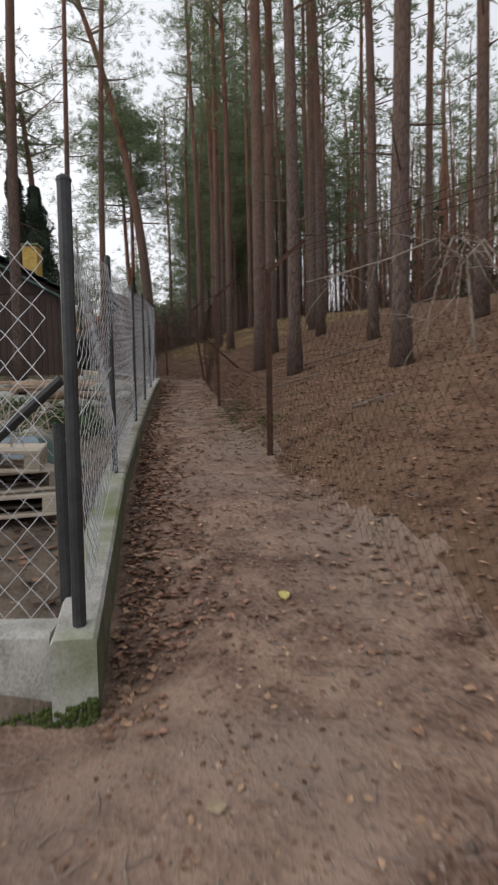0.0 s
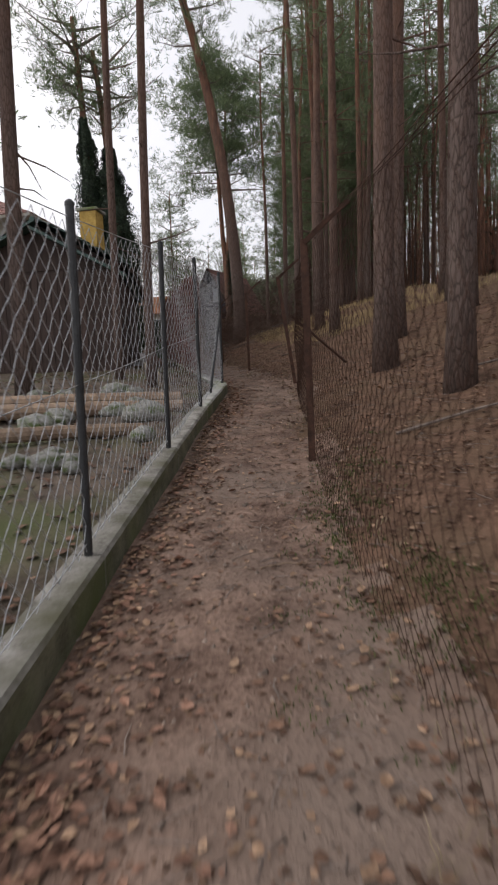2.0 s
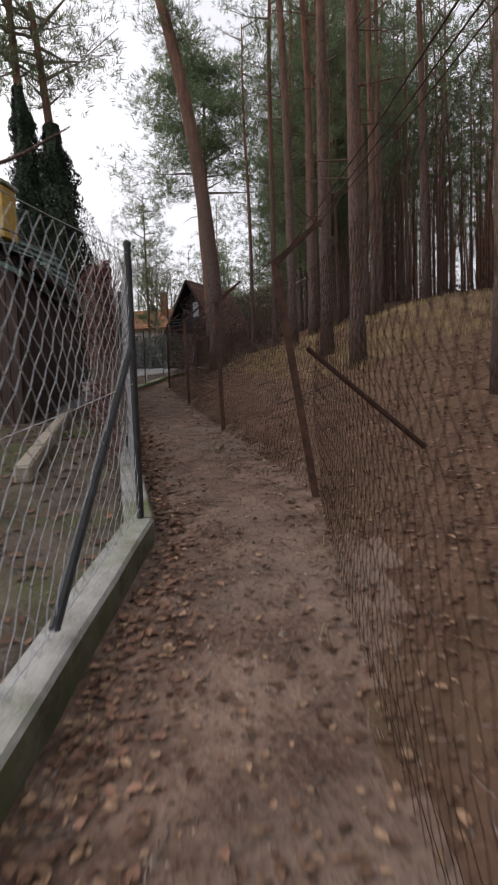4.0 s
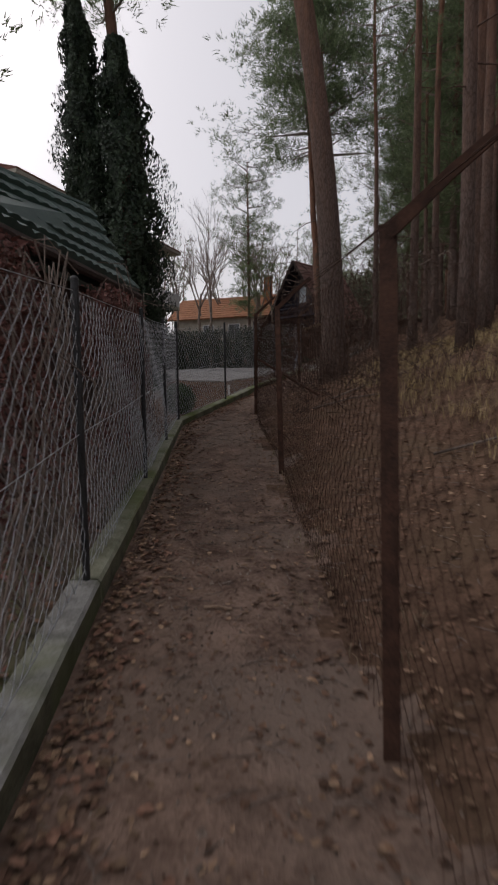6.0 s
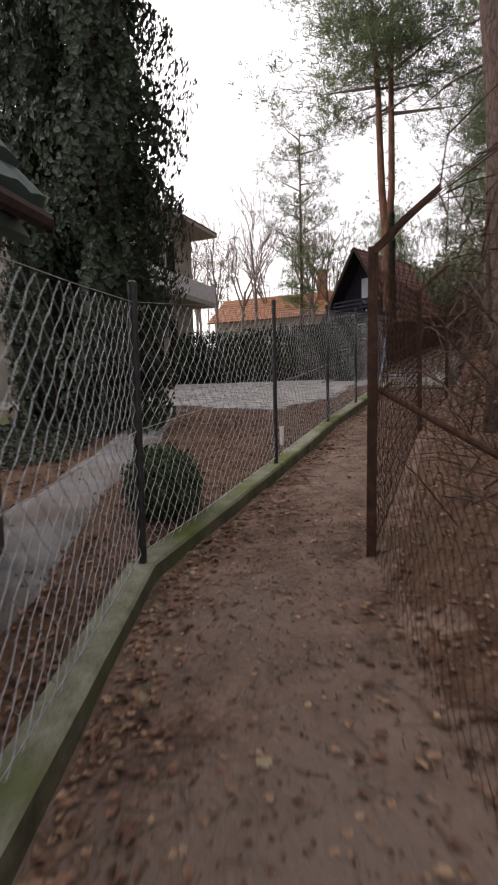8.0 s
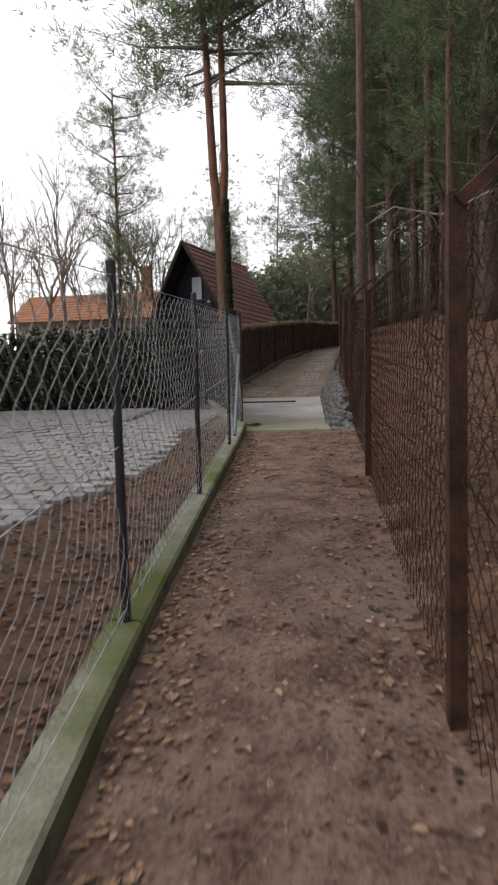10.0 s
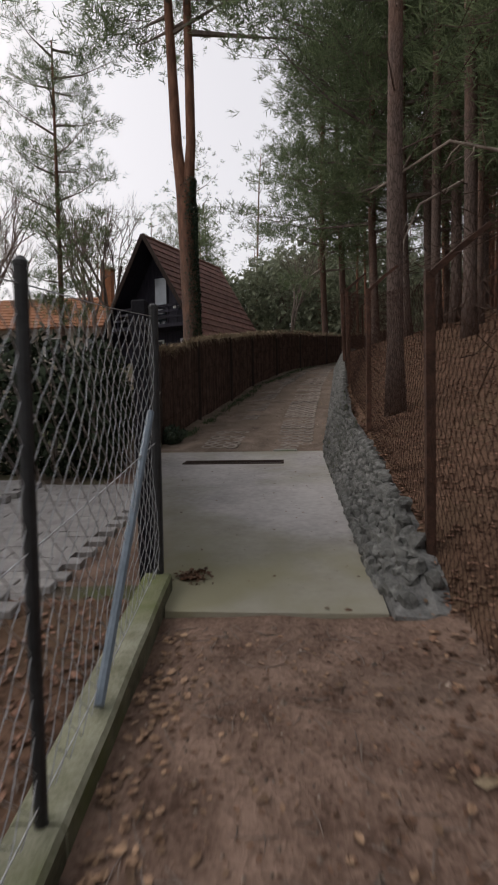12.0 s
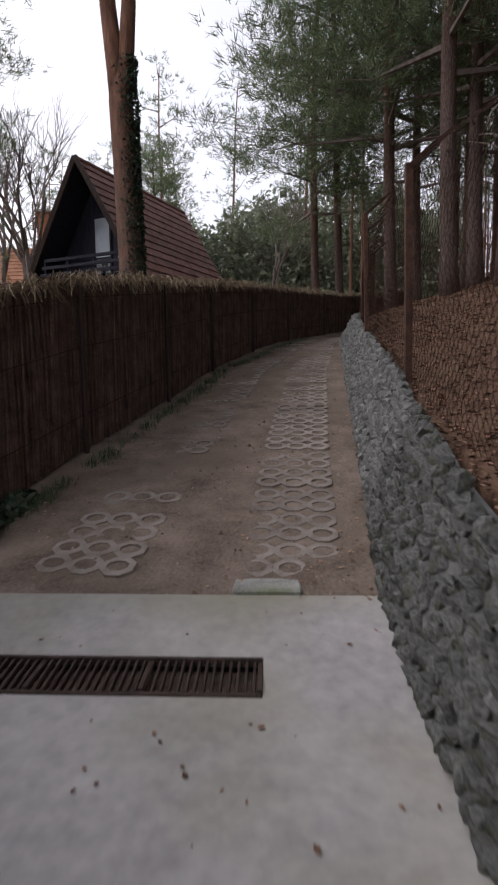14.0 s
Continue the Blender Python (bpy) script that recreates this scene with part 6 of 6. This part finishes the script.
for x, y, a, ln, r in sticks:
    d = Vector((math.cos(a), math.sin(a), 0)) * ln / 2
    c = Vector((x, y, ground(x, y) + r + 0.004))
    s = tagged(part("stick", Geo().tube([c - d, c + Vector((0, 0, 0.006)) + Vector((-d.y, d.x, 0)) * 0.15, c + d], [r, r * 0.9, r * 0.5], 6), LOG), "thin dry stick lying on the path", "stick", group="sticks on the path")
# fallen branches on the slope
for x, y, a, ln in ((3.2, 4.3, 0.2, 0.6), (2.6, 7.2, 0.1, 1.1), (0.9, 15.8, 0.2, 1.3), (1.1, 17.5, -0.3, 1.0), (-1.5, 21.4, -0.25, 1.2), (-1.2, 22.3, 0.5, 1.5), (3.6, 8.6, -0.2, 1.4), (0.2, 18.4, 0.0, 1.1)):
    d = Vector((math.cos(a), math.sin(a), 0)) * ln / 2
    p0, p2 = Vector((x, y, 0)) - d, Vector((x, y, 0)) + d
    p0.z, p2.z = ground(p0.x, p0.y) + 0.03, ground(p2.x, p2.y) + 0.03
    mid = (p0 + p2) / 2
    mid.z = max(mid.z, ground(mid.x, mid.y) + 0.03)
    tagged(part("fallen_branch", Geo().tube([p0, mid, p2], [0.014, 0.012, 0.006], 6), TWIG), "dead branch fallen on the leaf-covered slope", "branch", group="fallen branches")

leafy("ivy_clump", "dark ivy clump at the foot of the brushwood fence", "ivy", [((0, 0, 0.12), (0.16, 0.22, 0.2)), ((0.06, 0.5, 0.08), (0.12, 0.3, 0.14))], IVY, 1800, 0.03, (-6.2, 38.75, ground(-6.2, 38.75) - 0.02))


# ---- litter ----
def leaf_scatter(name, label, spots, sizes, mat, lift=0.006, curl=0.35):
    g = Geo()
    for x, y in spots:
        s = rng.uniform(*sizes)
        z = ground(x, y) + lift
        a = rng.random() * 6.283
        cu = rng.uniform(0.0, curl)
        tx, ty = rng.uniform(-0.25, 0.25), rng.uniform(-0.25, 0.25)
        ca, sa = math.cos(a), math.sin(a)
        k = len(g.v)
        for u_, w_, h in ((-1, 0, 0), (-0.4, -rng.uniform(0.4, 0.75), cu), (-0.3, rng.uniform(0.4, 0.75), cu), (0.4, -rng.uniform(0.3, 0.65), cu * 0.8), (0.3, rng.uniform(0.3, 0.65), cu * 0.8), (rng.uniform(0.7, 1.0), rng.uniform(-0.2, 0.2), 0.15)):
            lx, ly = u_ * s, w_ * s
            px, py = lx * ca - ly * sa, lx * sa + ly * ca
            g.v.append((x + px, y + py, z + max(0, h * s + tx * lx + ty * ly + 0.08 * s)))
        g.f += [(k, k + 1, k + 3, k + 5), (k, k + 5, k + 4, k + 2)]
    return tagged(part(name, g, mat), label, "leaves", kind="stuff")


def along(n, y0, y1, fx):
    out = []
    while len(out) < n:
        y = rng.uniform(y0, y1)
        out.append((fx(y), y))
    return out


edge = along(4600, 0.5, 32.6, lambda y: kerb_x(y) + 0.11 + abs(rng.gauss(0, 0.16)))
tread = along(3600, -1.5, 32.6, lambda y: lerp(MID, y) + rng.gauss(0, 0.45))
leaf_scatter("fallen_leaves", "dry brown fallen leaves along the concrete plinth", edge, (0.012, 0.029), LEAF, curl=0.5)
leaf_scatter("path_leaves", "scattered dry leaves on the trodden path", tread, (0.006, 0.022), LEAF, lift=0.002, curl=0.2)
leaf_scatter("leaf_bits", "dark crumbled leaf bits trodden into the path", along(10000, -1.5, 32.6, lambda y: lerp(MID, y) + rng.gauss(0, 0.55)), (0.006, 0.017), LEAFDARK, lift=0.002, curl=0.2)
leaf_scatter("kerb_leaves", "reddish-brown curled leaves drifted against the plinth", along(2600, 0.4, 26, lambda y: kerb_x(y) + 0.13 + abs(rng.gauss(0, 0.2))) + along(600, 0.9, 4.2, lambda y: kerb_x(y) + 0.15 + abs(rng.gauss(0, 0.28))), (0.015, 0.034), LEAFRED, curl=0.6)
slope = along(20000, -1.5, 33, lambda y: lerp(RIGHT, y) - 0.2 + rng.gauss(0, 0.2) + 5.5 * rng.random() ** 1.25)
leaf_scatter("slope_leaves", "thick brown leaf litter covering the forest slope", slope, (0.014, 0.031), LEAFDARK, curl=0.4)
leaf_scatter("slope_top_leaves", "paler dry leaves on the forest slope", along(6500, -1.5, 33, lambda y: lerp(RIGHT, y) - 0.3 + rng.gauss(0, 0.25) + 5.0 * rng.random() ** 1.2), (0.014, 0.03), LEAF, lift=0.012, curl=0.5)
leaf_scatter("upper_slope_leaves", "brown leaf litter above the stone wall", along(17000, 32.6, 48, lambda y: wall_x(y) + 0.3 + 5.0 * rng.random() ** 1.5), (0.012, 0.03), LEAFRED, curl=0.5)
leaf_scatter("bed_leaves", "fallen leaves in the flower bed behind the fence", along(8500, 20.5, 33, lambda y: kerb_x(y) - 0.15 - 3.0 * rng.random() ** 1.4), (0.014, 0.034), LEAFRED, curl=0.6)
leaf_scatter("garden_leaves", "fallen leaves on the garden ground", along(3000, 0.8, 20, lambda y: kerb_x(y) - 0.15 - 4.0 * rng.random() ** 1.2), (0.022, 0.05), LEAFDARK)
lanel = [(x, y) for x, y in along(900, 33, 47, lambda y: wall_x(y) - 0.03 - abs(rng.gauss(0, 0.5))) if x > lane_left(y)] + along(500, 38.7, 47, lambda y: lane_left(y) + 0.12 + abs(rng.gauss(0, 0.15)))
g = leaf_scatter("lane_leaves", "a few small dry leaves on the lane", lanel, (0.008, 0.022), LEAF, lift=0.004, curl=0.2)
patch = [(-4.88 + rng.gauss(0, 0.055), 33.27 + rng.gauss(0, 0.07)) for _ in range(150)]
leaf_scatter("leaf_heap", "small heap of brown leaves on the concrete apron", patch, (0.012, 0.026), LEAFDARK, lift=0.07, curl=0.8)
# large pale leaves on the path
leaf_scatter("oak_leaves", "large pale oak leaves on the path", [(1.66, 0.05), (1.75, 1.7), (-2.9, 20.2), (-2.7, 20.15), (-3.3, 21.0), (-3.05, 20.6), (-3.9, 21.2), (-4.1, 30.4), (-3.8, 30.7), (-3.6, 31.6)], (0.035, 0.055), REED, lift=0.004, curl=0.15)

leaf_scatter("yellow_leaf", "single pale yellow leaf lying on the path", [(1.95, 1.2)], (0.06, 0.065), material("yellow_leaf", (0.42, 0.36, 0.10), (0.60, 0.52, 0.20), 20, 0.7, 0.2, 60, vary=0), lift=0.004, curl=0.2)
# soil crumbs, cones and pebbles
g = Geo()
for x, y in along(5200, -1.2, 32.7, lambda y: lerp(MID, y) + rng.gauss(0, 0.5)) + along(1300, 38.3, 46, lambda y: lerp(MID, y) + rng.gauss(0, 0.8)):
    s = rng.uniform(0.004, 0.014) if rng.random() < 0.95 else rng.uniform(0.014, 0.024)
    z = ground(x, y)
    k = len(g.v)
    a = rng.random() * 6.28
    for j in range(4):
        g.v.append((x + math.cos(a + j * 1.57) * s * rng.uniform(0.7, 1.2), y + math.sin(a + j * 1.57) * s * rng.uniform(0.7, 1.2), z - 0.002))
    g.v.append((x + rng.uniform(-0.3, 0.3) * s, y, z + s * 0.9))
    g.f += [(k, k + 1, k + 4), (k + 1, k + 2, k + 4), (k + 2, k + 3, k + 4), (k + 3, k, k + 4)]
tagged(part("soil_crumbs", g, CRUMB), "small clods and pebbles on the path", "soil", kind="stuff")
g = Geo()
for x, y in along(4800, -1.2, 32.7, lambda y: lerp(MID, y) + rng.uniform(-0.9, 2.2)):
    z = ground(x, y) + 0.006
    a, ln = rng.random() * 6.28, rng.uniform(0.02, 0.085)
    d = Vector((math.cos(a), math.sin(a), rng.uniform(-0.05, 0.12))) * ln
    c = Vector((x, y, z))
    g.tube([c - d, c + Vector((-d.y, d.x, 0)) * 0.12, c + d], [0.0028, 0.0025, 0.0012], 3, False)
tagged(part("twig_litter", g, TWIG), "thin broken twigs strewn on the soil", "twigs", kind="stuff")


def blades(name, label, spots, h, mat, per=14, spread=0.06):
    g = Geo()
    for x, y in spots:
        z = ground(x, y)
        for _ in range(per):
            a = rng.random() * 6.283
            b = Vector((x + rng.gauss(0, spread), y + rng.gauss(0, spread), z - 0.005))
            hh = h * rng.uniform(0.5, 1.2)
            o = Vector((math.cos(a), math.sin(a), 0))
            w = Vector((-o.y, o.x, 0)) * 0.0024
            m, e = b + Vector((0, 0, hh * 0.6)) + o * hh * 0.2, b + Vector((0, 0, hh * 0.75)) + o * hh * 0.7
            k = len(g.v)
            g.v += [tuple(b - w), tuple(b + w), tuple(m + w), tuple(m - w), tuple(e)]
            g.f += [(k, k + 1, k + 2, k + 3), (k + 3, k + 2, k + 4)]
    return tagged(part(name, g, mat), label, "grass", kind="stuff")


blades("dry_grass", "tufts of dry straw-coloured grass on the slope", along(950, 16.5, 29, lambda y: lerp(RIGHT, y) + 1.6 + 5.5 * rng.random()), 0.2, DRYGRASS, 16, 0.1)
blades("fence_grass", "thin dry grass along the rusty fence", along(130, 0.0, 24, lambda y: lerp(RIGHT, y) + rng.gauss(0.1, 0.15)), 0.085, REED, 9, 0.05)
blades("lane_weeds", "low green weeds at the foot of the brushwood fence", along(220, 38.8, 48, lambda y: lane_left(y) + 0.1 + abs(rng.gauss(0, 0.05))), 0.09, BOX, 10, 0.05)
blades("moss_patch", "dull green moss and grass beside the path", [(1.72 + rng.gauss(0, 0.14), 6.0 + rng.gauss(0, 0.7)) for _ in range(130)] + [(2.1 + rng.gauss(0, 0.08), 5.0 + rng.gauss(0, 0.2)) for _ in range(40)], 0.022, MOSS, 30, 0.06)
leaf_scatter("apron_debris", "dark bits of leaf and bark on the concrete apron", [(x, y) for x, y in [(rng.uniform(-6.2, -3.8), rng.uniform(33.0, 38.0)) for _ in range(220)] if x > gate_x(y) + 0.1 and not (DY0 - 0.05 < y < DY1 + 0.05)], (0.006, 0.018), LEAFDARK, lift=0.066, curl=0.15)


# ---- plan units to metres ----
bpy.context.view_layer.update()
for ob in scene.objects:
    if ob.parent is None and ob.type in ("MESH", "EMPTY"):
        ob.matrix_basis = Matrix.Scale(SCALE, 4) @ ob.matrix_basis
